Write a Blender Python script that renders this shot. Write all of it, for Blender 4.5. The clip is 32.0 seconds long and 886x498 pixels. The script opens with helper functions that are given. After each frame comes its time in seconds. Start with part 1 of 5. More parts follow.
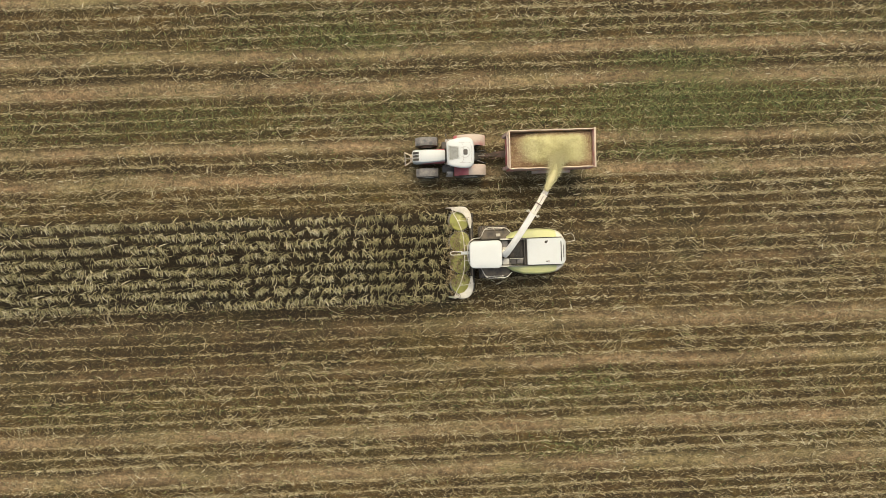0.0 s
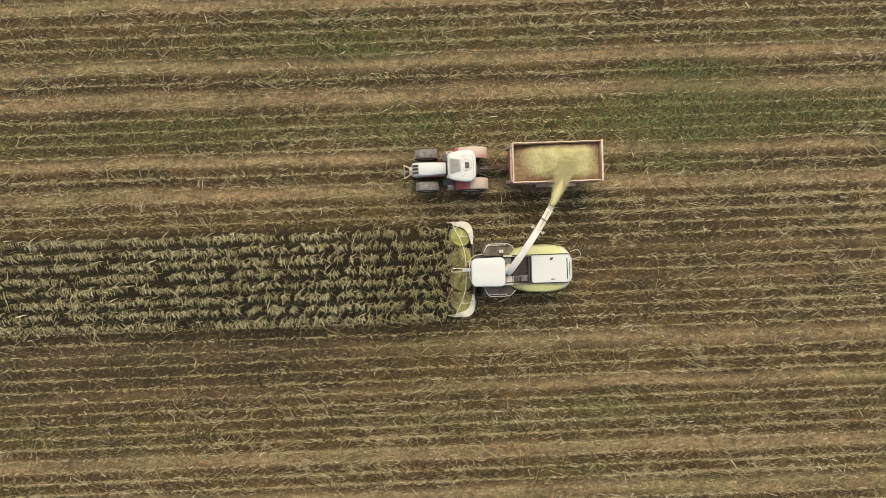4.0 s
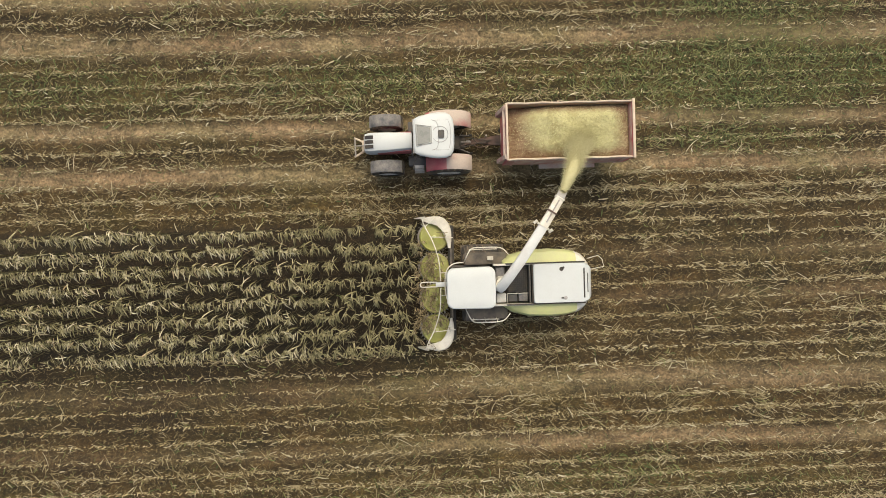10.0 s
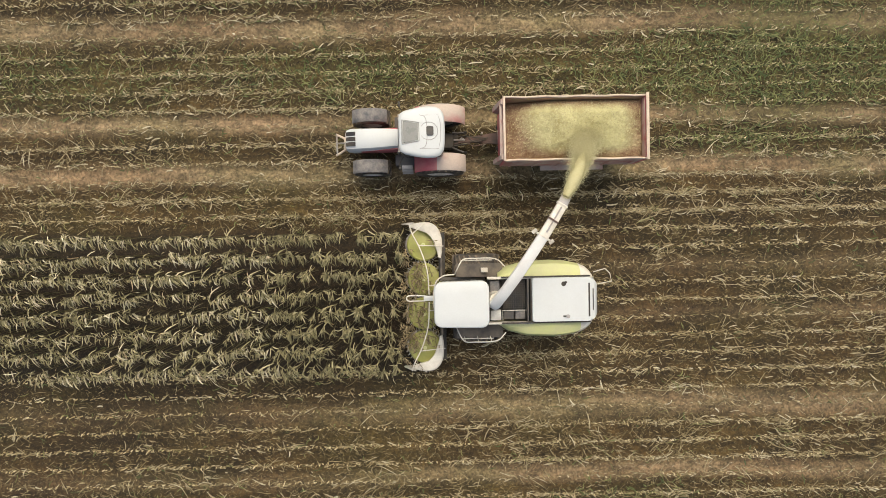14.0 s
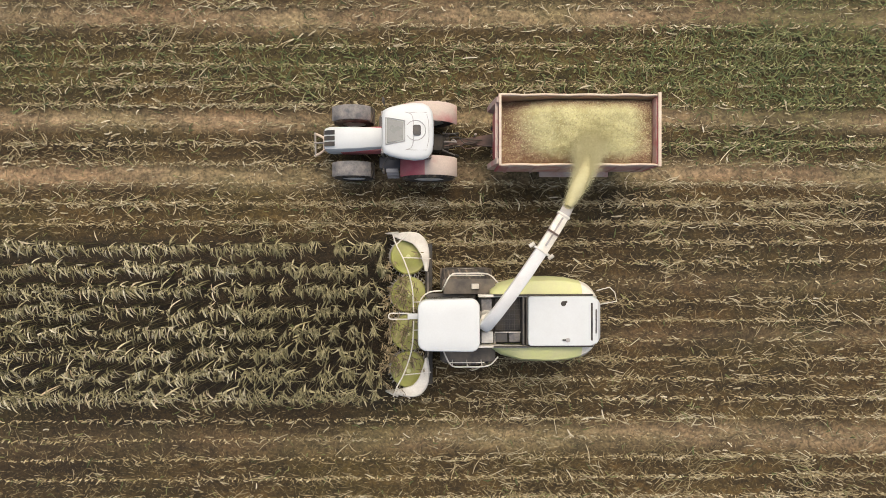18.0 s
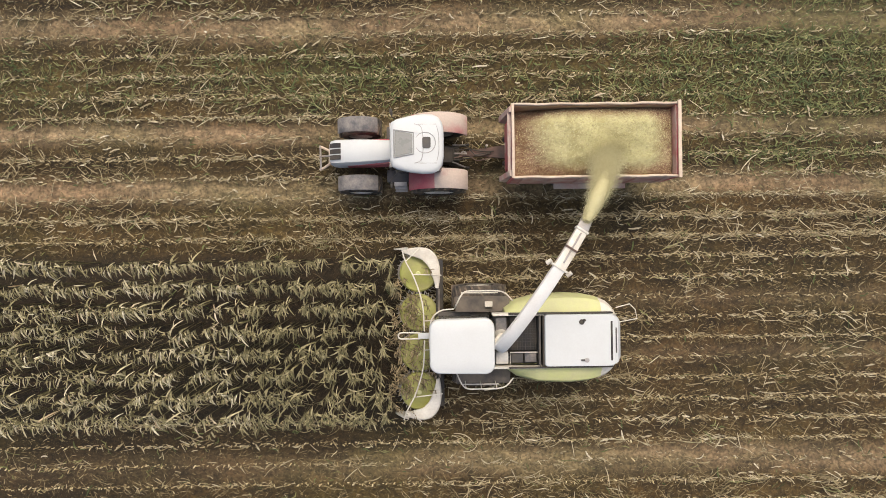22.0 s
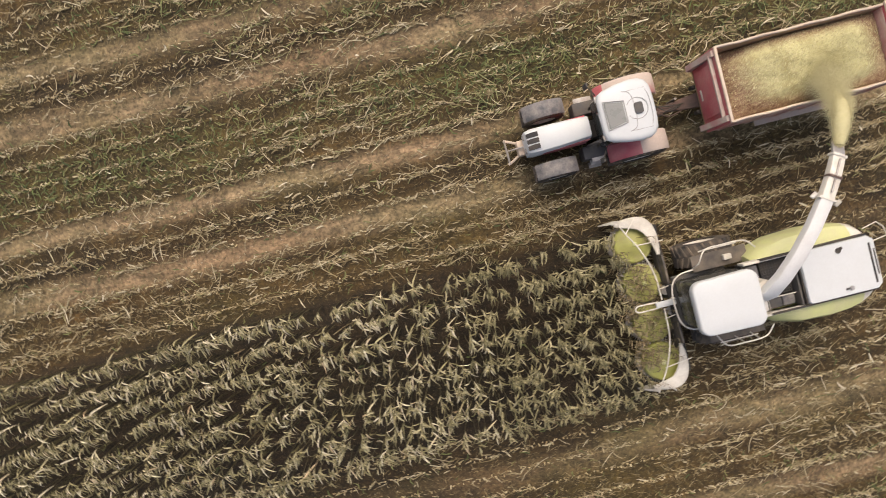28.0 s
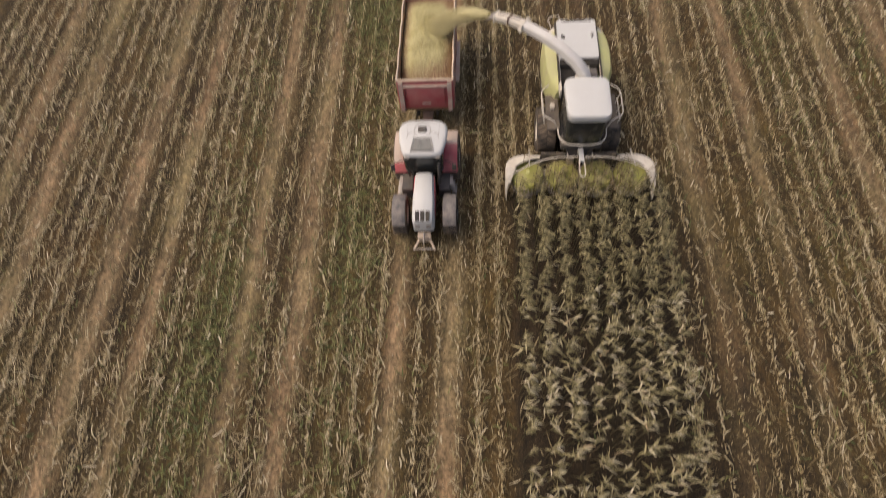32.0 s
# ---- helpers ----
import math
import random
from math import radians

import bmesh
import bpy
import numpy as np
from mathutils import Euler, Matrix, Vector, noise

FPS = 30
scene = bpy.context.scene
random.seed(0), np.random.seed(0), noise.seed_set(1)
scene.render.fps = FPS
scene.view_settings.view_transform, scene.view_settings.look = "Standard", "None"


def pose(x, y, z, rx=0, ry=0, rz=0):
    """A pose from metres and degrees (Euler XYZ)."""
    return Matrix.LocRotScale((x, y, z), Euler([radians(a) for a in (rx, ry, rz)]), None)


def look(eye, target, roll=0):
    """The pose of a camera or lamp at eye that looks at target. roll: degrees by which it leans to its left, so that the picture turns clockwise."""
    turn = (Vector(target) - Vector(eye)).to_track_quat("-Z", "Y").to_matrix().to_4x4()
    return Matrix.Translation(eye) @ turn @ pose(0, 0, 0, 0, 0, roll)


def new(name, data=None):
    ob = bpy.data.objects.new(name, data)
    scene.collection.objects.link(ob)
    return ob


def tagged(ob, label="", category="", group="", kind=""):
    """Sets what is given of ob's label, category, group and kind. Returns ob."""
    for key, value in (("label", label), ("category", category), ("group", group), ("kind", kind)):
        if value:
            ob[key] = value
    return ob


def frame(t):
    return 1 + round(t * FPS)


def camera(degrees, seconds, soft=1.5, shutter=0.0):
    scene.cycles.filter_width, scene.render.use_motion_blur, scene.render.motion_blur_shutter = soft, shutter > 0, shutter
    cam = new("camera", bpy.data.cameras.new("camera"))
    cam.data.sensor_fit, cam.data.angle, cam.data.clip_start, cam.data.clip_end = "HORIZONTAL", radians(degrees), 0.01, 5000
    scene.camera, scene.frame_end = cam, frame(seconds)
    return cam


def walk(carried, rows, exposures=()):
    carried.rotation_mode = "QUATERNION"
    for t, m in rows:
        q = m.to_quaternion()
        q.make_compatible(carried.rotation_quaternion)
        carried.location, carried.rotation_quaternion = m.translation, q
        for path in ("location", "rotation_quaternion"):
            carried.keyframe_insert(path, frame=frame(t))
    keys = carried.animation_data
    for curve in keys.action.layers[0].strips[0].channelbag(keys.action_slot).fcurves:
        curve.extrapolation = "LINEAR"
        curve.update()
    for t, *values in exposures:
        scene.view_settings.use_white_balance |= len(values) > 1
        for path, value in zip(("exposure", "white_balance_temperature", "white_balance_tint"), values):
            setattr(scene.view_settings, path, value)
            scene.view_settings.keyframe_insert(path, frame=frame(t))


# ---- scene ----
cam = camera(75.39, 32.0, soft=0.75, shutter=0.4)
walk(cam, [
    (0, pose(-2.100, 1.889, 38.586, -2.42, -0.73, -1.91)),
    (1, pose(-2.706, 2.224, 38.472, -2.54, -0.62, -1.91)),
    (2, pose(-2.909, 2.336, 38.163, -2.35, -0.67, -1.93)),
    (3, pose(-2.681, 2.465, 37.640, -2.19, -0.81, -1.92)),
    (3.5, pose(-2.449, 2.544, 37.447, -2.12, -0.80, -1.92)),
    (5.5, pose(-0.605, 2.331, 34.643, -0.96, -0.04, -1.79)),
    (6, pose(-0.384, 2.523, 33.646, -1.09, -0.12, -1.81)),
    (7, pose(-0.371, 2.804, 31.359, -1.71, -0.51, -1.92)),
    (8, pose(-0.456, 2.756, 29.536, -2.02, -0.94, -1.94)),
    (9, pose(-0.619, 2.355, 27.657, -1.47, -1.35, -1.83)),
    (10, pose(-0.707, 1.943, 26.753, -0.84, -1.29, -1.79)),
    (11, pose(-0.649, 1.630, 25.954, -0.10, -1.05, -1.87)),
    (12, pose(-0.465, 1.642, 25.274, 0.07, -0.87, -2.05)),
    (13, pose(-0.168, 2.079, 24.684, -0.59, -0.61, -1.71)),
    (14, pose(0.122, 2.389, 24.198, -1.13, -0.43, -1.14)),
    (14.5, pose(0.245, 2.481, 23.776, -1.26, -0.45, -0.99)),
    (16.5, pose(0.528, 2.416, 22.722, -0.48, -0.67, -0.34)),
    (17, pose(0.518, 2.462, 22.449, -0.47, -0.71, -0.28)),
    (18, pose(0.465, 2.534, 21.959, -0.38, -0.79, -0.11)),
    (19, pose(0.476, 2.570, 21.488, -0.18, -0.72, -0.16)),
    (20, pose(0.466, 2.591, 21.257, 0.14, -0.70, -0.35)),
    (21, pose(0.357, 2.668, 21.207, 0.32, -0.61, -0.54)),
    (22, pose(0.243, 2.869, 21.145, 0.26, -0.36, -0.73)),
    (23, pose(0.311, 3.204, 21.090, -0.18, 0.25, -0.64)),
    (24, pose(0.055, 3.448, 20.987, -0.53, 0.78, -0.43)),
    (24.5, pose(-0.261, 3.529, 20.944, -0.65, 0.87, -0.42)),
    (26.5, pose(-3.037, 4.226, 21.245, -2.08, 1.78, -2.14)),
    (27, pose(-3.950, 4.154, 20.829, -2.20, 1.54, -5.54)),
    (27.5, pose(-5.296, 3.951, 20.887, -1.71, 1.30, -9.85)),
    (28, pose(-6.580, 3.828, 20.698, -0.99, 0.85, -14.25)),
    (28.5, pose(-8.217, 4.047, 21.027, 0.67, 0.64, -21.08)),
    (29, pose(-9.220, 4.069, 19.736, 6.04, 0.67, -30.60)),
    (29.5, pose(-11.255, 3.508, 19.589, 12.50, 0.17, -42.00)),
    (30, pose(-12.651, 3.231, 19.135, 18.04, 0.84, -57.76)),
    (30.5, pose(-13.262, 3.921, 18.499, 22.25, -0.21, -70.83)),
    (31, pose(-14.679, 4.303, 18.673, 22.74, 0.84, -78.68)),
    (31.5, pose(-14.931, 4.409, 18.933, 22.20, 2.01, -85.83)),
    (32, pose(-14.288, 4.029, 20.658, 27.30, 3.42, -88.30)),
], exposures=[(0, -0.43, 7350, 1), (6, -0.51, 7050, 2), (12, -0.48, 6850, 3), (19, -0.43, 6600, 8), (28, -0.44, 6750, 12), (30, -0.66, 6950, 16), (32, -0.82, 7150, 16)])

# ---- light: hazy sun from the tractor's side, bright sky ----
SUN_EL, SUN_AZ = radians(58), radians(8)      # azimuth from +Y towards +X
world = bpy.data.worlds.new("sky")
scene.world = world
world.use_nodes = True
wn = world.node_tree
sky = wn.nodes.new("ShaderNodeTexSky")
sky.sky_type = 'NISHITA'
sky.sun_disc = False
sky.sun_elevation, sky.sun_rotation = SUN_EL, SUN_AZ
sky.air_density, sky.dust_density, sky.ozone_density = 0.8, 7.0, 0.3
wn.links.new(sky.outputs[0], wn.nodes["Background"].inputs[0])
wn.nodes["Background"].inputs[1].default_value = 0.276
sun = new("sun", bpy.data.lights.new("sun", 'SUN'))
sun.data.energy, sun.data.angle, sun.data.color = 0.52, radians(55), (1.0, 0.95, 0.86)
sd = Vector((math.sin(SUN_AZ) * math.cos(SUN_EL), math.cos(SUN_AZ) * math.cos(SUN_EL), math.sin(SUN_EL)))
sun.matrix_world = look(sd * 60, (0, 0, 0))


# ---- materials ----
def nodes_of(name):
    m = bpy.data.materials.new(name)
    m.use_nodes = True
    nt = m.node_tree
    return m, nt, nt.nodes["Principled BSDF"]


def noise_node(nt, scale, detail=5.0, coord="Object", stretch=None):
    tc = nt.nodes.new("ShaderNodeTexCoord")
    n = nt.nodes.new("ShaderNodeTexNoise")
    n.inputs["Scale"].default_value, n.inputs["Detail"].default_value = scale, detail
    if stretch:
        mp = nt.nodes.new("ShaderNodeMapping")
        mp.inputs["Scale"].default_value = stretch
        nt.links.new(tc.outputs[coord], mp.inputs["Vector"])
        nt.links.new(mp.outputs[0], n.inputs["Vector"])
    else:
        nt.links.new(tc.outputs[coord], n.inputs["Vector"])
    return n


def ramp(nt, src, stops):
    r = nt.nodes.new("ShaderNodeValToRGB")
    els = r.color_ramp.elements
    while len(els) < len(stops):
        els.new(0.5)
    for e, (p, c) in zip(els, stops):
        e.position = p
        e.color = (*c, 1) if len(c) == 3 else c
    nt.links.new(src, r.inputs[0])
    return r


def mix(nt, fac, a, b, mode='MIX'):
    m = nt.nodes.new("ShaderNodeMix")
    m.data_type, m.blend_type = 'RGBA', mode
    for sock, v in ((m.inputs[0], fac), (m.inputs[6], a), (m.inputs[7], b)):
        if isinstance(v, (int, float)):
            sock.default_value = v
        elif isinstance(v, tuple):
            sock.default_value = (*v, 1)
        else:
            nt.links.new(v, sock)
    return m.outputs[2]


def bump(nt, src, strength, dist, bsdf):
    b = nt.nodes.new("ShaderNodeBump")
    b.inputs["Strength"].default_value, b.inputs["Distance"].default_value = strength, dist
    nt.links.new(src, b.inputs["Height"])
    nt.links.new(b.outputs[0], bsdf.inputs["Normal"])


def painted(name, col, dust=(0.30, 0.24, 0.16), amount=0.35, rough=0.4, metal=0.0, scale=2.2, fine=18.0, grain=0.10, lo=0.35, hi=0.75):
    """Paint or bare surface with patchy dust and a fine grain."""
    m, nt, p = nodes_of(name)
    a, b = noise_node(nt, scale, 6), noise_node(nt, fine, 4)
    f = ramp(nt, a.outputs[0], [(lo, (0, 0, 0)), (hi, (amount,) * 3)])
    c = mix(nt, f.outputs[0], col, dust)
    g = ramp(nt, b.outputs[0], [(0.3, (1 - grain,) * 3), (0.7, (1 + 0.3 * grain,) * 3)])
    nt.links.new(mix(nt, 1.0, c, g.outputs[0], 'MULTIPLY'), p.inputs["Base Color"])
    rr = ramp(nt, a.outputs[0], [(0.3, (rough,) * 3), (0.8, (min(rough + 0.35, 1),) * 3)])
    nt.links.new(rr.outputs[0], p.inputs["Roughness"])
    p.inputs["Metallic"].default_value = metal
    bump(nt, b.outputs[0], 0.12, 0.004, p)
    return m


M_WHITE = painted("white paint", (0.585, 0.61, 0.60), amount=0.05, rough=0.35, grain=0.03)
M_GROOVE = painted("grey seam", (0.36, 0.36, 0.35), amount=0.3)
M_CREAM = painted("dusty white paint", (0.74, 0.71, 0.62), amount=0.45, rough=0.5)
M_SPOUT = painted("spout paint", (0.76, 0.76, 0.72), amount=0.16, rough=0.62, grain=0.05)
M_LIME = painted("lime green paint", (0.56, 0.585, 0.25), (0.50, 0.46, 0.30), 0.6, 0.4, grain=0.04)
M_DISC = painted("drum green paint", (0.37, 0.385, 0.098), (0.31, 0.28, 0.14), 0.8, 0.45, fine=9)
M_RED = painted("red paint", (0.52, 0.075, 0.10), (0.56, 0.30, 0.26), 0.75, 0.45, scale=1.4)
M_PINK = painted("dusty red fender", (0.50, 0.19, 0.18), (0.55, 0.455, 0.38), 1.0, 0.7, scale=1.1, lo=0.26, hi=0.52)
M_SIDE = painted("dusty red board", (0.46, 0.15, 0.13), (0.56, 0.42, 0.35), 1.0, 0.7, scale=1.6, lo=0.25, hi=0.6)
M_DRAW = painted("dusty brown steel", (0.07, 0.05, 0.042), (0.21, 0.135, 0.105), 0.9, 0.7)
M_RAIL = painted("dusty cream board edge", (0.64, 0.54, 0.42), (0.52, 0.38, 0.28), 0.6, 0.7, scale=3)
M_INNER = painted("dusty inner wall", (0.36, 0.21, 0.13), (0.38, 0.32, 0.16), 0.9, 0.8, scale=2.5)
M_RUBBER = painted("tyre rubber", (0.035, 0.034, 0.033), (0.24, 0.19, 0.13), 0.75, 0.85, scale=2.6)
M_TREAD = painted("muddy tread", (0.055, 0.050, 0.044), (0.30, 0.235, 0.165), 0.95, 0.9, scale=2.0)
M_BLACK = painted("black frame", (0.02, 0.02, 0.02), (0.16, 0.13, 0.09), 0.5, 0.6)
M_DARK = painted("dark grey plastic", (0.06, 0.06, 0.062), (0.20, 0.17, 0.12), 0.5, 0.6)
M_GREY = painted("grey fender plastic", (0.12, 0.12, 0.125), (0.33, 0.30, 0.265), 1.0, 0.7, scale=3.4, grain=0.25)
M_DECK = painted("dusty platform plate", (0.07, 0.065, 0.06), (0.19, 0.16, 0.125), 1.0, 0.8, lo=0.3, hi=0.65)
M_STEEL = painted("worn steel", (0.42, 0.41, 0.39), (0.30, 0.22, 0.15), 0.6, 0.45, 0.7)
M_HATCH = painted("tinted roof window", (0.20, 0.21, 0.20), (0.28, 0.26, 0.20), 0.3, 0.15)
M_GLASS = painted("dark cab glass", (0.03, 0.035, 0.035), (0.12, 0.11, 0.08), 0.3, 0.08)


def ground_material():
    m, nt, p = nodes_of("field soil")
    big = noise_node(nt, 0.10, 4)
    mid = noise_node(nt, 0.9, 6, stretch=(0.35, 1.0, 1.0))
    fine = noise_node(nt, 9.0, 8)
    crumb = noise_node(nt, 38.0, 4)
    soil = ramp(nt, mid.outputs[0], [(0.25, (0.021, 0.0142, 0.0042)), (0.5, (0.046, 0.0315, 0.0098)), (0.75, (0.088, 0.060, 0.021))])
    at = nt.nodes.new("ShaderNodeAttribute")
    at.attribute_name = "track"
    trk = mix(nt, 1.0, at.outputs["Fac"], ramp(nt, mid.outputs[0], [(0.25, (0.35,) * 3), (0.6, (1.0,) * 3)]).outputs[0], 'MULTIPLY')
    c = mix(nt, trk, soil.outputs[0], (0.245, 0.192, 0.122))
    gr = nt.nodes.new("ShaderNodeAttribute")
    gr.attribute_name = "green"
    gm = mix(nt, 1.0, gr.outputs["Fac"], ramp(nt, fine.outputs[0], [(0.35, (0, 0, 0)), (0.62, (1, 1, 1))]).outputs[0], 'MULTIPLY')
    c = mix(nt, gm, c, (0.064, 0.068, 0.021))
    # dark soil strips, and shade among the maize rows painted into the colour
    dk = nt.nodes.new("ShaderNodeAttribute")
    dk.attribute_name = "dark_soil_and_shade"
    c = mix(nt, dk.outputs["Fac"], c, (0.015, 0.0108, 0.0048))
    g = ramp(nt, fine.outputs[0], [(0.30, (0.38,) * 3), (0.70, (1.55,) * 3)])
    c = mix(nt, 0.9, c, g.outputs[0], 'MULTIPLY')
    clod = noise_node(nt, 3.2, 5, stretch=(0.6, 1.0, 1.0))
    c = mix(nt, 1.0, c, ramp(nt, clod.outputs[0], [(0.34, (0.62, 0.64, 0.62)), (0.64, (1.30, 1.28, 1.25))]).outputs[0], 'MULTIPLY')
    hue = noise_node(nt, 0.32, 3, stretch=(0.5, 1.0, 1.0))
    hr = ramp(nt, hue.outputs[0], [(0.36, (0.97, 1.01, 0.84)), (0.5, (1.05, 0.98, 0.92)), (0.66, (1.10, 0.965, 0.90))])
    c = mix(nt, 1.0, c, hr.outputs[0], 'MULTIPLY')
    b = ramp(nt, big.outputs[0], [(0.3, (0.82, 0.80, 0.76)), (0.7, (1.15, 1.15, 1.12))])
    c = mix(nt, 1.0, c, b.outputs[0], 'MULTIPLY')
    k = ramp(nt, crumb.outputs[0], [(0.60, (0, 0, 0)), (0.72, (0.5,) * 3)])
    c = mix(nt, k.outputs[0], c, (0.30, 0.23, 0.13))
    nt.links.new(c, p.inputs["Base Color"])
    p.inputs["Roughness"].default_value = 0.95
    bump(nt, fine.outputs[0], 0.9, 0.05, p)
    return m


def island_material(name, stops, rough=0.75, fine=14.0, strong=0.35):
    """Dry plant matter: each piece takes its own tone."""
    m, nt, p = nodes_of(name)
    r = nt.nodes.new("ShaderNodeNewGeometry").outputs["Random Per Island"]
    c = ramp(nt, r, stops)
    n = noise_node(nt, fine, 3)
    g = ramp(nt, n.outputs[0], [(0.3, (1 - strong,) * 3), (0.7, (1 + strong,) * 3)])
    nt.links.new(mix(nt, 1.0, c.outputs[0], g.outputs[0], 'MULTIPLY'), p.inputs["Base Color"])
    p.inputs["Roughness"].default_value = rough
    return m


M_SOIL = ground_material()
M_STRAW = island_material("straw", [(0.0, (0.10, 0.073, 0.031)), (0.3, (0.18, 0.137, 0.064)), (0.6, (0.27, 0.220, 0.116)), (0.86, (0.38, 0.325, 0.198)), (0.97, (0.52, 0.47, 0.33)), (1.0, (0.17, 0.165, 0.06))])
M_GREENLEAF = island_material("wilted green leaf", [(0.0, (0.075, 0.082, 0.026)), (0.5, (0.145, 0.150, 0.054)), (1.0, (0.27, 0.262, 0.118))])
M_HUSK = island_material("maize husk", [(0.0, (0.17, 0.135, 0.068)), (0.5, (0.27, 0.226, 0.128)), (0.9, (0.40, 0.352, 0.230)), (1.0, (0.60, 0.55, 0.41))])
M_CRUMB = island_material("leaf crumbs", [(0.0, (0.065, 0.050, 0.017)), (0.5, (0.140, 0.108, 0.045)), (1.0, (0.24, 0.186, 0.092))])
M_STUB = island_material("stubble", [(0.0, (0.28, 0.21, 0.10)), (0.6, (0.46, 0.38, 0.21)), (1.0, (0.60, 0.52, 0.34))])
M_WEED = island_material("weeds", [(0.0, (0.040, 0.060, 0.015)), (0.5, (0.090, 0.116, 0.032)), (1.0, (0.20, 0.20, 0.074))])
M_LEAF = island_material("dry maize leaf", [(0.0, (0.09, 0.077, 0.030)), (0.25, (0.21, 0.188, 0.084)), (0.55, (0.35, 0.312, 0.162)), (0.82, (0.50, 0.450, 0.280)), (0.93, (0.64, 0.59, 0.43)), (1.0, (0.38, 0.28, 0.155))], 0.6)
M_CUTLEAF = island_material("broken maize leaf", [(0.0, (0.15, 0.112, 0.055)), (0.5, (0.34, 0.268, 0.148)), (1.0, (0.52, 0.435, 0.265))], 0.7)
M_STALK = island_material("maize stalk", [(0.0, (0.05, 0.05, 0.018)), (1.0, (0.14, 0.115, 0.05))])
M_TASSEL = island_material("maize tassel", [(0.0, (0.17, 0.14, 0.06)), (1.0, (0.33, 0.29, 0.15))])
M_CHOP = island_material("chopped maize", [(0.0, (0.30, 0.265, 0.13)), (0.4, (0.49, 0.46, 0.245)), (0.8, (0.57, 0.54, 0.32)), (1.0, (0.46, 0.42, 0.20))], 0.85)


def heap_material():
    m, nt, p = nodes_of("chopped maize heap")
    a, b = noise_node(nt, 1.9, 6), noise_node(nt, 30.0, 6)
    c0 = ramp(nt, b.outputs[0], [(0.3, (0.42, 0.39, 0.185)), (0.5, (0.50, 0.475, 0.25)), (0.7, (0.58, 0.555, 0.32))])
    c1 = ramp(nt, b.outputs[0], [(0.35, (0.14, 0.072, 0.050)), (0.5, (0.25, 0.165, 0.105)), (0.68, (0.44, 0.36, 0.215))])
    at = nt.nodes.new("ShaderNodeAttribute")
    at.attribute_name = "brown_rim"
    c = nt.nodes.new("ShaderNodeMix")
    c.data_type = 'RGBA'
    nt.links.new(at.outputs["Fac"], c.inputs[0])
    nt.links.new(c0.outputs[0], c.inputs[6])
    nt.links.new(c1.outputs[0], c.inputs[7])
    g = ramp(nt, a.outputs[0], [(0.32, (0.72, 0.66, 0.56)), (0.5, (0.98, 0.97, 0.92)), (0.68, (1.10, 1.11, 1.06))])
    nt.links.new(mix(nt, 1.0, c.outputs[2], g.outputs[0], 'MULTIPLY'), p.inputs["Base Color"])
    p.inputs["Roughness"].default_value = 0.95
    bump(nt, b.outputs[0], 0.3, 0.02, p)
    return m


M_JET = island_material("flying chopped maize", [(0.0, (0.58, 0.54, 0.30)), (1.0, (0.68, 0.64, 0.40))], 0.9, strong=0.05)
M_MIST = island_material("maize dust", [(0.0, (0.60, 0.555, 0.30)), (1.0, (0.70, 0.66, 0.40))], 0.95, strong=0.05)
M_CORE = painted("dense chopped maize", (0.49, 0.455, 0.255), (0.45, 0.41, 0.215), 0.8, 0.95, scale=6, grain=0.08)
M_HEAP = heap_material()


# ---- building helpers ----
def mesh_of(bm, name, mat, smooth=True):
    me = bpy.data.meshes.new(name)
    bmesh.ops.recalc_face_normals(bm, faces=bm.faces)
    bm.to_mesh(me)
    bm.free()
    me.materials.append(mat)
    if smooth:
        me.polygons.foreach_set("use_smooth", [True] * len(me.polygons))
        me.set_sharp_from_angle(angle=radians(38))
    return me


def part(name, bm, mat, parent, label=""):
    ob = new(name, mesh_of(bm, name, mat))
    ob.parent = parent
    return tagged(ob, label)


def share(name, src, parent, m, label=""):
    """Another part on the same mesh."""
    ob = new(name, src.data)
    ob.parent = parent
    ob.matrix_local = m
    return tagged(ob, label)


def box(x0, x1, y0, y1, z0, z1, bev=0.02, seg=2, bm=None):
    own = bmesh.new()
    bmesh.ops.create_cube(own, size=1)
    for v in own.verts:
        v.co = Vector(((x0 + x1) / 2 + v.co.x * (x1 - x0), (y0 + y1) / 2 + v.co.y * (y1 - y0), (z0 + z1) / 2 + v.co.z * (z1 - z0)))
    if bev > 0:
        bmesh.ops.bevel(own, geom=own.edges[:], offset=bev, segments=seg, affect='EDGES', profile=0.6)
    return join(bm, own)


def join(bm, own):
    if bm is None:
        return own
    me = bpy.data.meshes.new("tmp")
    own.to_mesh(me)
    own.free()
    bm.from_mesh(me)
    bpy.data.meshes.remove(me)
    return bm


def cyl(p0, p1, r0, r1=None, n=16, bm=None, bev=0.0):
    own = bmesh.new()
    p0, p1 = Vector(p0), Vector(p1)
    d = p1 - p0
    m = Matrix.Translation((p0 + p1) / 2) @ d.to_track_quat('Z', 'Y').to_matrix().to_4x4()
    bmesh.ops.create_cone(own, cap_ends=True, segments=n, radius1=r0, radius2=r0 if r1 is None else r1, depth=d.length, matrix=m)
    if bev:
        e = [e for e in own.edges if len(e.link_faces) == 2 and e.calc_face_angle() > 1.0]
        bmesh.ops.bevel(own, geom=e, offset=bev, segments=2, affect='EDGES')
    return join(bm, own)


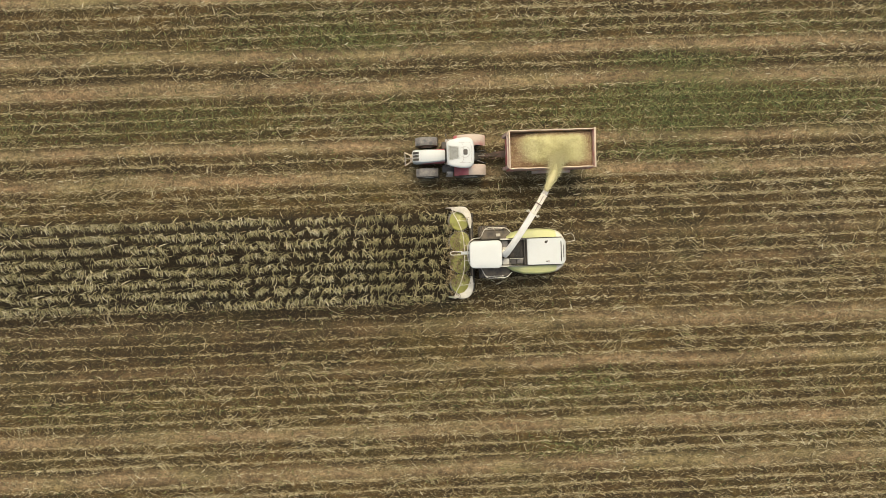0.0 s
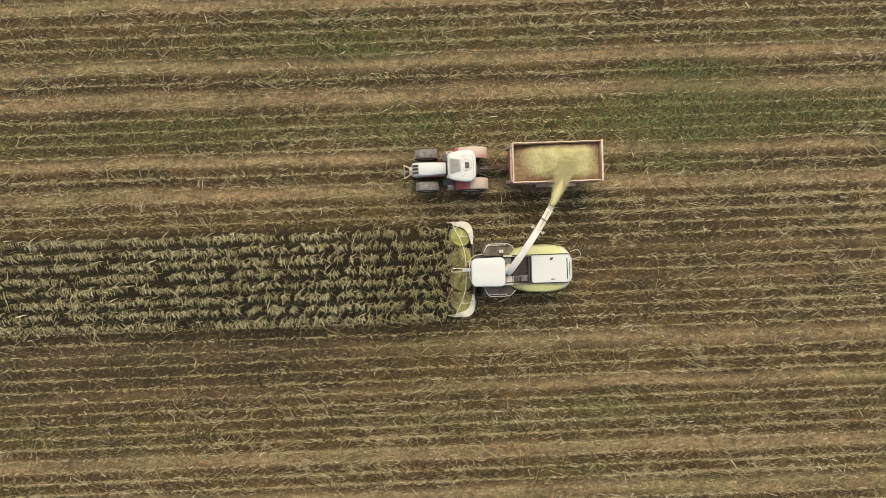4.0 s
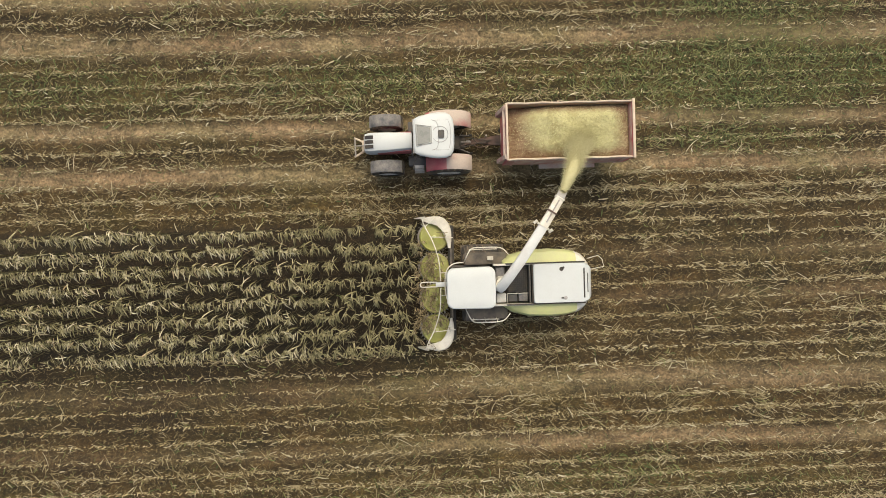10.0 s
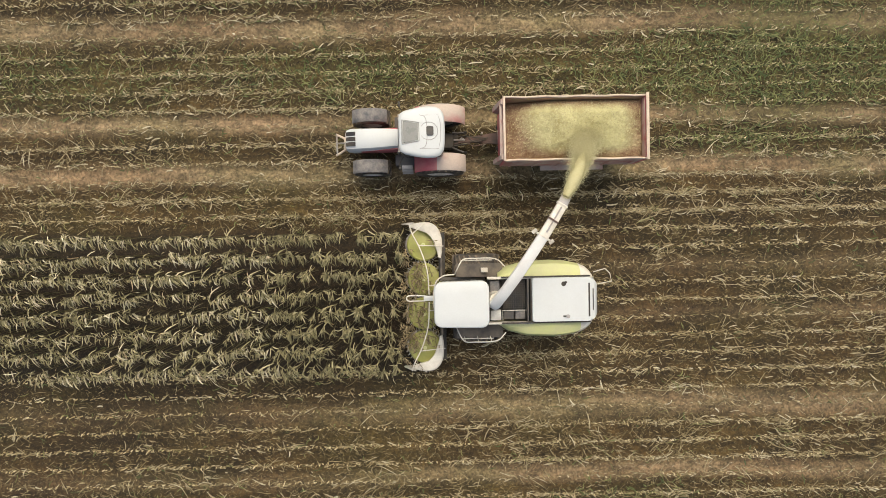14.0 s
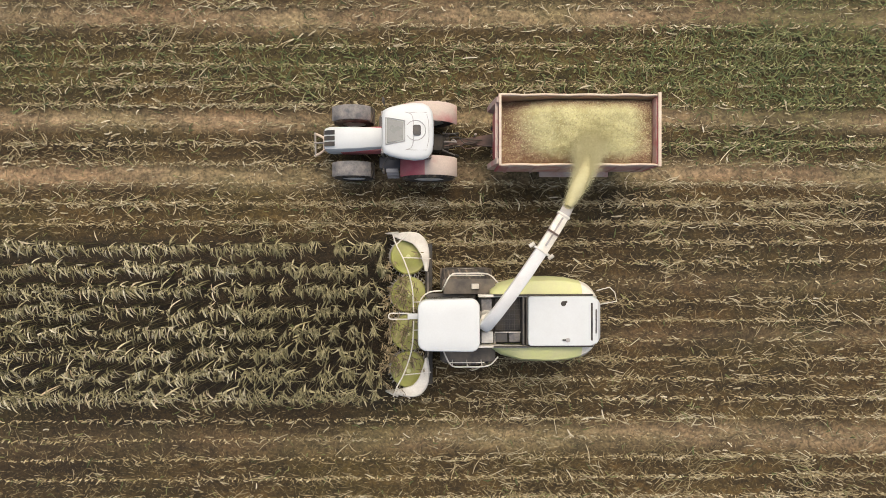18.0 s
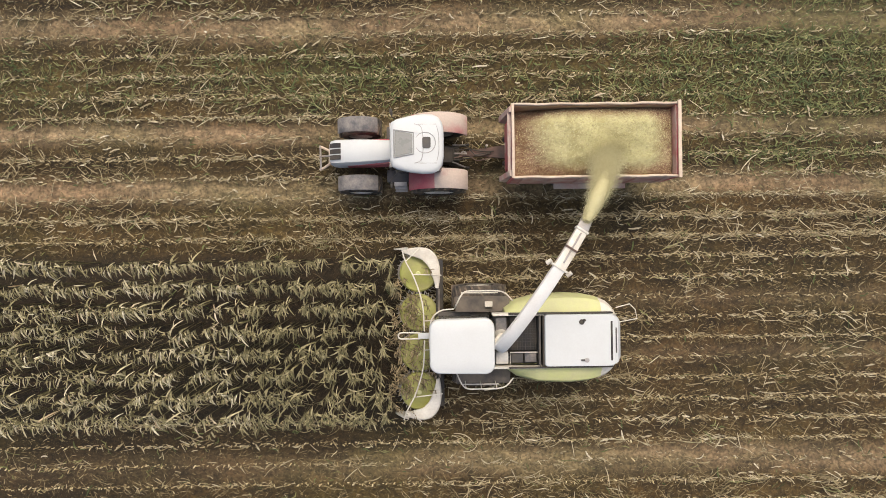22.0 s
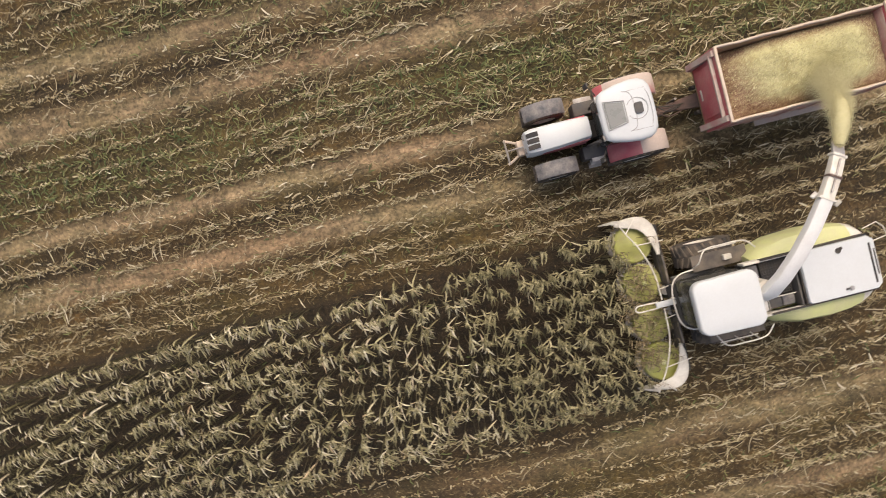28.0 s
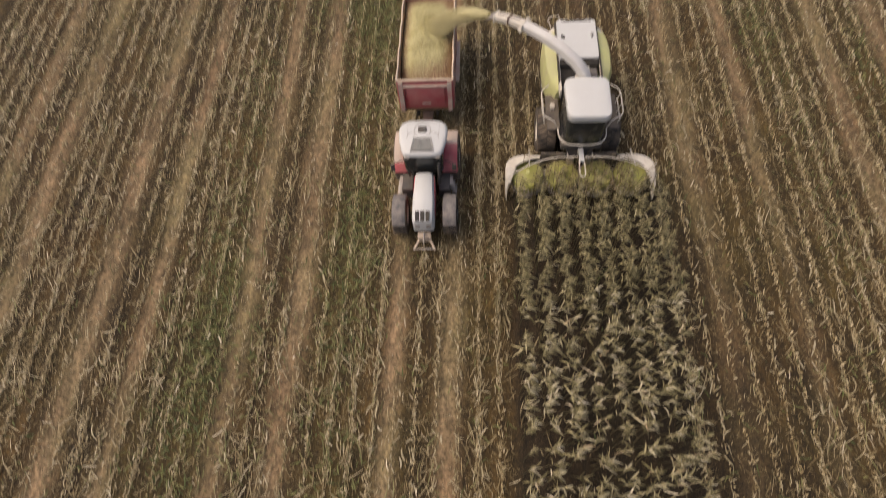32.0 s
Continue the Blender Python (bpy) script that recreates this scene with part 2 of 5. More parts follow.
def tube(points, r, n=8, bm=None):
    """A round tube along a bent line."""
    own = bmesh.new()
    pts = [Vector(p) for p in points]
    rings = []
    for i, p in enumerate(pts):
        d = (pts[min(i + 1, len(pts) - 1)] - pts[max(i - 1, 0)]).normalized()
        q = d.to_track_quat('Z', 'Y')
        rr = r[i] if isinstance(r, (list, tuple)) else r
        rings.append([own.verts.new(p + q @ Vector((math.cos(a) * rr, math.sin(a) * rr, 0))) for a in (math.tau * k / n for k in range(n))])
    for a, b in zip(rings, rings[1:]):
        for k in range(n):
            own.faces.new((a[k], a[(k + 1) % n], b[(k + 1) % n], b[k]))
    own.faces.new(rings[0][::-1])
    own.faces.new(rings[-1])
    return join(bm, own)


def bent(points, steps=5):
    """Rounds a line of corners (Catmull-Rom)."""
    p = [Vector(q) for q in points]
    p = [2 * p[0] - p[1]] + p + [2 * p[-1] - p[-2]]
    out = []
    for i in range(1, len(p) - 2):
        for k in range(steps):
            t = k / steps
            out.append(0.5 * (2 * p[i] + (p[i + 1] - p[i - 1]) * t + (2 * p[i - 1] - 5 * p[i] + 4 * p[i + 1] - p[i + 2]) * t * t
                              + (3 * p[i] - p[i - 1] - 3 * p[i + 1] + p[i + 2]) * t ** 3))
    out.append(p[-2])
    return out


def rounded(hx, hy, rad, n=6, pinch=0.0):
    """Outline of a rounded rectangle round the origin; pinch narrows its front (-x) end."""
    out = []
    for cx, cy, a0 in ((hx - rad, hy - rad, 0), (-hx + rad, hy - rad, 90), (-hx + rad, -hy + rad, 180), (hx - rad, -hy + rad, 270)):
        for k in range(n + 1):
            a = radians(a0 + 90 * k / n)
            x, y = cx + rad * math.cos(a), cy + rad * math.sin(a)
            out.append((x, y * (1 - pinch * (0.5 - 0.5 * x / hx))))
    return out


def loft(sections, bm=None, cap=True):
    """Skins rings of equal count."""
    own = bmesh.new()
    rings = [[own.verts.new(p) for p in s] for s in sections]
    n = len(rings[0])
    for a, b in zip(rings, rings[1:]):
        for k in range(n):
            own.faces.new((a[k], a[(k + 1) % n], b[(k + 1) % n], b[k]))
    if cap:
        own.faces.new(rings[0][::-1])
        own.faces.new(rings[-1])
    return join(bm, own)


def crown(cx, cy, z0, z1, hx, hy, rad, dome=0.05, pinch=0.0, edge=0.035):
    """A lid with soft edges and a slight dome."""
    secs = []
    h = z1 - z0
    for f, z in ((0.975, z0), (1.0, z0 + 0.2 * h), (1.0, z1 - 0.30 * h), (1 - 0.2 * edge, z1 - 0.12 * h), (1 - 0.55 * edge, z1 - 0.03 * h), (1 - edge, z1), (0.5, z1 + dome * 0.8), (0.12, z1 + dome)):
        secs.append([(cx + x * f, cy + y * f, z) for x, y in rounded(hx, hy, rad, 6, pinch)])
    return loft(secs)


def wheel(parent, x, y, radius, width, rim_mat, lugs=22, name="wheel", side=1):
    """Tractor wheel with a lugged tyre and a dished rim, axle along y."""
    hub = part(name, cyl((x, y - width * 0.3, radius), (x, y + width * 0.3, radius), 0.16 * radius / 0.8 + 0.06, bm=None, n=14), M_DARK, parent)
    prof = [(0.56, -0.5), (0.80, -0.52), (0.93, -0.47), (0.975, -0.36), (0.985, 0.0), (0.975, 0.36), (0.93, 0.47), (0.80, 0.52), (0.56, 0.5)]
    n = 40
    bm = bmesh.new()
    rings = [[bm.verts.new((x + math.cos(a) * radius * f, y + w * width, radius + math.sin(a) * radius * f)) for f, w in prof] for a in (math.tau * k / n for k in range(n))]
    for i in range(n):
        a, b = rings[i], rings[(i + 1) % n]
        for k in range(len(prof) - 1):
            bm.faces.new((a[k], a[k + 1], b[k + 1], b[k]))
    part("tyre", bm, M_RUBBER, hub)
    bm = bmesh.new()
    for s in (-1, 1):
        for k in range(lugs):
            a0 = math.tau * (k + (0.5 if s > 0 else 0)) / lugs
            da = 0.62 * math.tau / lugs
            th = 0.26 * math.tau / lugs
            q = []
            for rr in (0.955, 1.0):
                for (aa, yy) in ((a0, 0.03), (a0 + th, 0.03), (a0 + da + th, 0.49), (a0 + da, 0.49)):
                    q.append(bm.verts.new((x + math.cos(aa) * radius * rr, y + s * yy * width, radius + math.sin(aa) * radius * rr)))
            for f in ((4, 5, 6, 7), (0, 1, 5, 4), (1, 2, 6, 5), (2, 3, 7, 6), (3, 0, 4, 7)):
                bm.faces.new([q[i] for i in f])
    part("tread", bm, M_TREAD, hub, "muddy rubber tread lugs")
    bm = bmesh.new()
    rp = [(0.58, 0.46), (0.56, 0.34), (0.40, 0.22), (0.30, 0.10), (0.12, 0.12)]
    for s in (-1, 1):
        rg = [[bm.verts.new((x + math.cos(a) * radius * f, y + s * w * width, radius + math.sin(a) * radius * f)) for f, w in rp] for a in (math.tau * k / 24 for k in range(24))]
        for i in range(24):
            a, b = rg[i], rg[(i + 1) % 24]
            for k in range(len(rp) - 1):
                bm.faces.new((a[k], a[k + 1], b[k + 1], b[k]))
    part("rim", bm, rim_mat, hub)
    return hub


def fender(x, y, radius, width, a0, a1, mat_thick=0.035, n=14):
    """Curved mudguard over a wheel, between two angles (90 is the top)."""
    secs = []
    for k in range(n + 1):
        a = radians(a0 + (a1 - a0) * k / n)
        ca, sa = math.cos(a), math.sin(a)
        ring = []
        for rr, w in ((1.0, -0.5), (1.02, -0.46), (1.025, 0), (1.02, 0.46), (1.0, 0.5), (1.0 - mat_thick, 0.49), (1.0 - mat_thick, -0.49)):
            ring.append((x + ca * radius * rr, y + w * width, sa * radius * rr))
        secs.append(ring)
    return secs


def cloud(name, verts, faces_quads, mat, kind="stuff", label="", category=""):
    """One object out of many loose pieces, from arrays."""
    me = bpy.data.meshes.new(name)
    nv, nf = len(verts), len(faces_quads)
    k = faces_quads.shape[1]
    me.vertices.add(nv)
    me.vertices.foreach_set("co", np.ascontiguousarray(verts, dtype=np.float32).ravel())
    me.loops.add(nf * k)
    me.loops.foreach_set("vertex_index", np.ascontiguousarray(faces_quads, dtype=np.int32).ravel())
    me.polygons.add(nf)
    me.polygons.foreach_set("loop_start", np.arange(0, nf * k, k, dtype=np.int32))
    me.update(calc_edges=True)
    me.materials.append(mat)
    return tagged(new(name, me), label, category, kind=kind)


# ---- the field ----
TRACKS = [25.8, 23.6, 19.5, 17.3, 13.4, 11.3, 7.35, 5.25, -4.9, -7.75, -12.0, -14.8, -18.6, -20.8]   # wheel lanes along x
ROW0 = 2.625                                                                        # first maize row; 0.75 m apart


LATTICE = np.random.default_rng(5).random((256, 256))


def patchy(x, y, size, shift=0):
    """Smooth random field, 0 to 1, with blots of the given size in metres."""
    u, v = np.asarray(x) / size + 91.3 + 17.7 * shift, np.asarray(y) / size + 57.1 + 29.3 * shift
    i, j = np.floor(u).astype(int), np.floor(v).astype(int)
    fu, fv = u - i, v - j
    fu, fv = fu * fu * (3 - 2 * fu), fv * fv * (3 - 2 * fv)
    g = lambda a, b: LATTICE[(i + a) % 256, (j + b) % 256]
    return (g(0, 0) * (1 - fu) + g(1, 0) * fu) * (1 - fv) + (g(0, 1) * (1 - fu) + g(1, 1) * fu) * fv


def lane(y, x):
    """How far a place lies in a wheel lane, 0 to 1."""
    f = np.zeros_like(y)
    wob = 0.08 * np.sin(x * 0.21) + 0.05 * np.sin(x * 0.57 + 1.3)
    for k, t in enumerate(TRACKS):
        w = 0.38 + 0.08 * ((k * 7) % 3)
        f = np.maximum(f, np.clip(1.35 - np.abs(y - t - wob * (1 + 0.3 * (k % 2))) / w, 0, 1) * (1.0 if t > 4 else (0.95 if t < -10 else 0.32 + 0.56 * np.clip((x + 5) / 9, 0, 1))))
    own = np.maximum(np.clip(1.3 - np.abs(y - 1.05) / 0.36, 0, 1), np.clip(1.3 - np.abs(y + 1.0) / 0.36, 0, 1))
    return np.maximum(f, own * np.clip((x - 3.0) / 6.0, 0, 0.75))


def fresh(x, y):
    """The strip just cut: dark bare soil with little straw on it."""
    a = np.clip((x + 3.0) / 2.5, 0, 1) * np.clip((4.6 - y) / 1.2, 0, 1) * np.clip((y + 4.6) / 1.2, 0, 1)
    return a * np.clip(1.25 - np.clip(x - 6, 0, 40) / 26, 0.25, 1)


def green_of(x, y):
    """Where weeds grow."""
    thin = 1 - 0.4 * np.clip((-5 - x) / 6, 0, 1)
    band = thin * np.exp(-((y - 9.3) / 1.2) ** 2) * 0.85 + thin * np.exp(-((y - 14.5) / 1.0) ** 2) * 0.35 + np.exp(-((y + 9.9) / 0.8) ** 2) * 0.2
    patch = 0.5 + 0.5 * np.sin(x * 0.31 + 1.0) * np.sin(x * 0.13 + y * 0.4)
    blot = np.exp(-(((x - 15) / 5) ** 2 + ((y - 9.6) / 2.2) ** 2)) + 0.4 * np.exp(-(((x + 9) / 6) ** 2 + ((y - 14.5) / 2) ** 2))
    side = np.exp(-(((x - 14) / 4.5) ** 2 + ((y - 12.4) / 0.6) ** 2)) + np.exp(-(((x - 13) / 3) ** 2 + ((y - 6.3) / 0.5) ** 2))
    return np.clip(band * (0.35 + patch) + blot * 1.3 + 0.9 * side + 0.5 * np.exp(-(((x - 8) / 2.5) ** 2 + ((y + 9) / 1.0) ** 2)) + 0.5 * np.exp(-(((x - 6) / 3) ** 2 + ((y + 13.6) / 0.8) ** 2)), 0, 1)


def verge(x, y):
    """Bare dark strip, with painted shadow, along the open side of the standing maize."""
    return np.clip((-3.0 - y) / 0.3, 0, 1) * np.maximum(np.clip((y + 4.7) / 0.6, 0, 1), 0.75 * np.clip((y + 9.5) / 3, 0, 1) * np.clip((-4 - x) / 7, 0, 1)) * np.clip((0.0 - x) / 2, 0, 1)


def between(x, y):
    """Darker trodden soil between the two wheel lanes of a pass."""
    f = np.zeros_like(y)
    for a, b in zip(TRACKS[0:8:2], TRACKS[1:8:2]):
        f = np.maximum(f, np.clip(1.6 - np.abs(y - (a + b) / 2) / 0.42, 0, 1))
    return f * (0.45 + 0.55 * patchy(x, y, 6.0, 9))


def build_ground():
    xs = np.concatenate([[-900, -400, -200, -120, -80], np.arange(-56, 40.01, 0.22), [60, 90, 150, 300, 900]])
    ys = np.concatenate([[-900, -400, -150, -80, -50], np.arange(-30, 36.01, 0.15), [55, 80, 150, 400, 900]])
    X, Y = np.meshgrid(xs, ys)
    rng = np.random.default_rng(3)
    ridge = 0.022 * np.cos((Y - ROW0) * math.tau / 0.75)
    tr = lane(Y, X)
    Z = ridge * (1 - tr) - 0.035 * tr + rng.normal(0, 0.008, X.shape)
    Z = np.where((np.abs(X) > 70) | (np.abs(Y) > 45), 0, Z)
    ny, nx = X.shape
    idx = np.arange(nx * ny).reshape(ny, nx)
    q = np.stack([idx[:-1, :-1], idx[:-1, 1:], idx[1:, 1:], idx[1:, :-1]], -1).reshape(-1, 4)
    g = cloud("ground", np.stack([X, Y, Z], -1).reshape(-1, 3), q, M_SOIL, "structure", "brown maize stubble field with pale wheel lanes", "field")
    # last mask: shade painted under the maize, plus dark fresh, verge and lane soil
    for nm, val in (("track", tr * (1 - 0.6 * fresh(X, Y))), ("green", 0.75 * green_of(X, Y)), ("dark_soil_and_shade", np.clip(np.clip((3.3 - np.abs(Y + 0.2)) / 0.5, 0, 1) * np.clip((0.5 - X) / 2, 0, 1) * 0.92 + 0.28 * fresh(X, Y) + 0.6 * verge(X, Y) + 0.42 * between(X, Y) , 0, 0.92))):
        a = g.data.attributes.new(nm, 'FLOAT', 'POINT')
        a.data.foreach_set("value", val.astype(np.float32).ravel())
    g.data.polygons.foreach_set("use_smooth", [True] * len(g.data.polygons))
    return g


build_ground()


def ribbons(rng, x, y, length, width, ang, lift, bend, z0=0.015, stations=3):
    """Curved strips lying on the soil."""
    n = len(x)
    V = np.zeros((n, 2 * stations, 3))
    for k, t in enumerate(np.linspace(-0.5, 0.5, stations)):
        a = ang + 2.2 * bend * t
        c, s = np.cos(a), np.sin(a)
        ca, sa = np.cos(ang), np.sin(ang)
        off = bend * (0.25 - t * t) * length
        px, py = x + ca * t * length + sa * off, y + sa * t * length - ca * off
        pz = z0 + lift * (t + 0.5) + rng.uniform(0, 0.03, n)
        w = width * (1.0 - 1.6 * t * t) / 2
        V[:, 2 * k] = np.stack([px - s * w, py + c * w, pz], -1)
        V[:, 2 * k + 1] = np.stack([px + s * w, py - c * w, pz + rng.uniform(-0.4, 0.4, n) * width], -1)
    b = np.arange(n)[:, None] * 2 * stations
    F = np.concatenate([b + np.array([2 * k, 2 * k + 1, 2 * k + 3, 2 * k + 2]) for k in range(stations - 1)])
    return V.reshape(-1, 3), F


def in_corn(x, y):
    return (x < -1.0) & (np.abs(y + 0.1) < 3.0)


def tufts(x, y):
    """Uneven cover of the straw, 0 to 1, at one and at five metres."""
    f = 0.5 * patchy(x, y * 1.6, 1.1) + 0.28 * patchy(x, y * 1.8, 4.5, 1) + 0.22 * patchy(x, y, 0.45, 2)
    return np.clip((f - 0.28) / 0.42, 0, 1)


def streak(x, row):
    """Some rows carry more litter than others, for some metres at a time."""
    return 0.45 + 1.05 * patchy(x, row * 5.3, 5.5, 11)


def cover(x, y):
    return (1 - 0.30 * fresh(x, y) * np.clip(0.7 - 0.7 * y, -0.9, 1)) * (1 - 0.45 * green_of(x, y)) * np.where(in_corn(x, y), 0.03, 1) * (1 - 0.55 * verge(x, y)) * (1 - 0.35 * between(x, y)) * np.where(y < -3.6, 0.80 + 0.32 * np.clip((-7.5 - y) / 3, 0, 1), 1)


def litter(name, sets, rng, share_green):
    """Strips of one sort of litter: the dry ones and the wilted green ones."""
    for stations, V in sets:
        V = V.reshape(-1, 2 * stations, 3)
        green = rng.random(len(V)) < 0.85 * green_of(V[:, 0, 0], V[:, 0, 1]) + share_green
        quads = np.array([[2 * k, 2 * k + 1, 2 * k + 3, 2 * k + 2] for k in range(stations - 1)])
        for W, nm, mt, lb, ct in ((V[green], "green_" + name, M_GREENLEAF, "wilted green leaves lying between the stubble rows", "leaf litter"), (V[~green], name, M_STRAW, "pale dry maize straw scattered over the soil", "straw")):
            cloud(nm, W.reshape(-1, 3), (np.arange(len(W))[:, None, None] * 2 * stations + quads).reshape(-1, 4), mt, "stuff", lb, ct)


def build_straw():
    rng = np.random.default_rng(11)
    # short bits caught along the stubble rows
    n = 400000
    x, y = rng.uniform(-46, 30, n), rng.uniform(-24, 30, n)
    row = ROW0 + 0.75 * np.round((y - ROW0) / 0.75)
    m = rng.random(n) < (0.10 + 0.90 * patchy(x, row * 3, 0.5, 3) ** 1.3) * (1 - 0.80 * lane(row, x)) * cover(x, row) * streak(x, row) * 0.62
    x, row = x[m], row[m]
    n = len(x)
    y = row + rng.normal(0, 0.050, n) + 0.08 * (patchy(x, row, 1.5, 4) - 0.5)
    A = ribbons(rng, x, y, np.clip(rng.lognormal(-1.85, 0.45, n), 0.06, 0.45), rng.uniform(0.021, 0.040, n), rng.normal(0, 0.5, n), rng.uniform(0, 0.06, n), rng.normal(0, 0.30, n))
    # long leaves hanging out of the rows, aslant
    n = 235000
    x, y = rng.uniform(-46, 30, n), rng.uniform(-24, 30, n)
    row = ROW0 + 0.75 * np.round((y - ROW0) / 0.75)
    m = rng.random(n) < (0.04 + 0.96 * tufts(x, row) ** 1.5) * (1 - 0.75 * lane(row, x)) * cover(x, row) * streak(x, row) * 0.56
    x, row = x[m], row[m]
    n = len(x)
    ang = np.where(rng.random(n) < 0.4, rng.normal(0, 0.22, n), rng.choice([-1, 1], n) * rng.normal(0.55, 0.32, n))
    length = np.clip(rng.lognormal(-1.22, 0.42, n), 0.12, 0.8)
    y = row + rng.normal(0, 0.06, n) + rng.choice([-0.5, 0.5], n) * (np.sin(np.abs(ang)) * length * rng.uniform(0.2, 1.0, n) + np.abs(rng.normal(0, 0.11, n)))
    B = ribbons(rng, x, y, length, rng.uniform(0.020, 0.040, n), ang, rng.uniform(0, 0.10, n), np.where(rng.random(n) < 0.3, rng.normal(0, 0.5, n), rng.normal(0, 0.16, n)), 0.02, 5)
    # scraps strewn between the rows
    n = 300000
    x, y = rng.uniform(-46, 30, n), rng.uniform(-24, 30, n)
    m = rng.random(n) < (0.04 + 0.96 * tufts(x + 40, y) ** 1.8) * (1 - 0.45 * lane(y, x)) * cover(x, y) * 0.34
    x, y = x[m], y[m]
    n = len(x)
    C = ribbons(rng, x, y, np.clip(rng.lognormal(-1.50, 0.5, n), 0.07, 0.6), rng.uniform(0.017, 0.036, n), np.where(rng.random(n) < 0.65, rng.normal(0, 0.45, n), rng.uniform(0, math.pi, n)), rng.uniform(0, 0.06, n), rng.normal(0, 0.22, n))
    # tangles of long stalks and leaves
    k = 900
    cx, cy, ca = rng.uniform(-46, 30, k), rng.uniform(-24, 30, k), rng.choice([-1, 1], k) * rng.uniform(0.05, 0.9, k)
    g = np.repeat(np.arange(k), 16)
    n = len(g)
    along, over = rng.normal(0, 0.50, n), rng.normal(0, 0.26, n)
    x = cx[g] + along * np.cos(ca[g]) - over * np.sin(ca[g])
    y = cy[g] + along * np.sin(ca[g]) + over * np.cos(ca[g])
    m = rng.random(n) < cover(x, y) * (1 - 0.7 * lane(y, x))
    x, y, g = x[m], y[m], g[m]
    n = len(x)
    D = ribbons(rng, x, y, rng.uniform(0.25, 0.80, n), rng.uniform(0.018, 0.036, n), ca[g] + rng.normal(0, 0.55, n), rng.uniform(0, 0.14, n), rng.normal(0, 0.3, n), 0.04, 5)
    litter("straw_scraps", [(3, np.concatenate([A[0], C[0]]))], rng, 0.03)
    litter("straw_litter", [(5, np.concatenate([B[0], D[0]]))], rng, 0.04)


def build_husks():
    """Broad pale cob leaves and leaf blades dropped behind the header."""
    rng = np.random.default_rng(15)
    n = 62000
    x, y = rng.uniform(-46, 30, n), rng.uniform(-24, 30, n)
    row = ROW0 + 0.75 * np.round((y - ROW0) / 0.75)
    y = np.where(rng.random(n) < 0.6, row + rng.normal(0, 0.08, n), y)
    m = rng.random(n) < (0.08 + 0.92 * tufts(x * 0.8 + 3, y * 0.9) ** 1.5) * cover(x, y) * (1 - 0.65 * lane(y, x)) * (1 - 0.5 * green_of(x, y)) * 0.6
    x, y = x[m], y[m]
    n = len(x)
    ang = np.where(rng.random(n) < 0.75, rng.normal(0, 0.5, n), rng.uniform(0, math.pi, n))
    V, F = ribbons(rng, x, y, np.clip(rng.lognormal(-1.35, 0.35, n), 0.12, 0.6), rng.uniform(0.034, 0.066, n), ang, rng.uniform(0, 0.10, n), rng.normal(0, 0.35, n), 0.035, 5)
    cloud("husk_litter", V, F, M_HUSK, "stuff", "broad pale dry maize husks on the stubble", "straw")


def build_chaff():
    """Fine trodden scraps in the wheel lanes."""
    rng = np.random.default_rng(14)
    n = 260000
    x, y = rng.uniform(-46, 30, n), rng.uniform(-24, 30, n)
    m = rng.random(n) < (0.05 + 0.75 * lane(y, x)) * (0.30 + 0.70 * tufts(x * 1.7, y * 1.9)) * np.where(in_corn(x, y), 0.05, 1) * (1 - 0.4 * fresh(x, y))
    x, y = x[m], y[m]
    n = len(x)
    V, F = ribbons(rng, x, y, rng.uniform(0.04, 0.14, n), rng.uniform(0.010, 0.022, n), np.where(rng.random(n) < 0.5, rng.normal(0, 0.4, n), rng.uniform(0, math.pi, n)), rng.uniform(0, 0.02, n), rng.normal(0, 0.3, n), -0.02)
    cloud("chaff", V, F, M_STRAW, "stuff", "fine trodden straw scraps in the wheel lanes", "straw")


def build_crumbs():
    """Small dull bits of chopped leaf and stem trodden into the soil."""
    rng = np.random.default_rng(16)
    n = 400000
    x, y = rng.uniform(-46, 30, n), rng.uniform(-24, 30, n)
    m = rng.random(n) < (0.15 + 0.85 * patchy(x, y * 1.5, 1.8, 7)) * np.where(in_corn(x, y), 0.05, 1) * (1 - 0.5 * verge(x, y)) * (1 - 0.6 * lane(y, x)) * 0.9
    x, y = x[m], y[m]
    n = len(x)
    V, F = ribbons(rng, x, y, rng.uniform(0.05, 0.20, n), rng.uniform(0.014, 0.034, n), np.where(rng.random(n) < 0.5, rng.normal(0, 0.6, n), rng.uniform(0, math.pi, n)), rng.uniform(0, 0.02, n), rng.normal(0, 0.2, n), 0.0)
    cloud("leaf_crumbs", V, F, M_CRUMB, "stuff", "dull brown and olive leaf crumbs on the soil", "leaf litter")


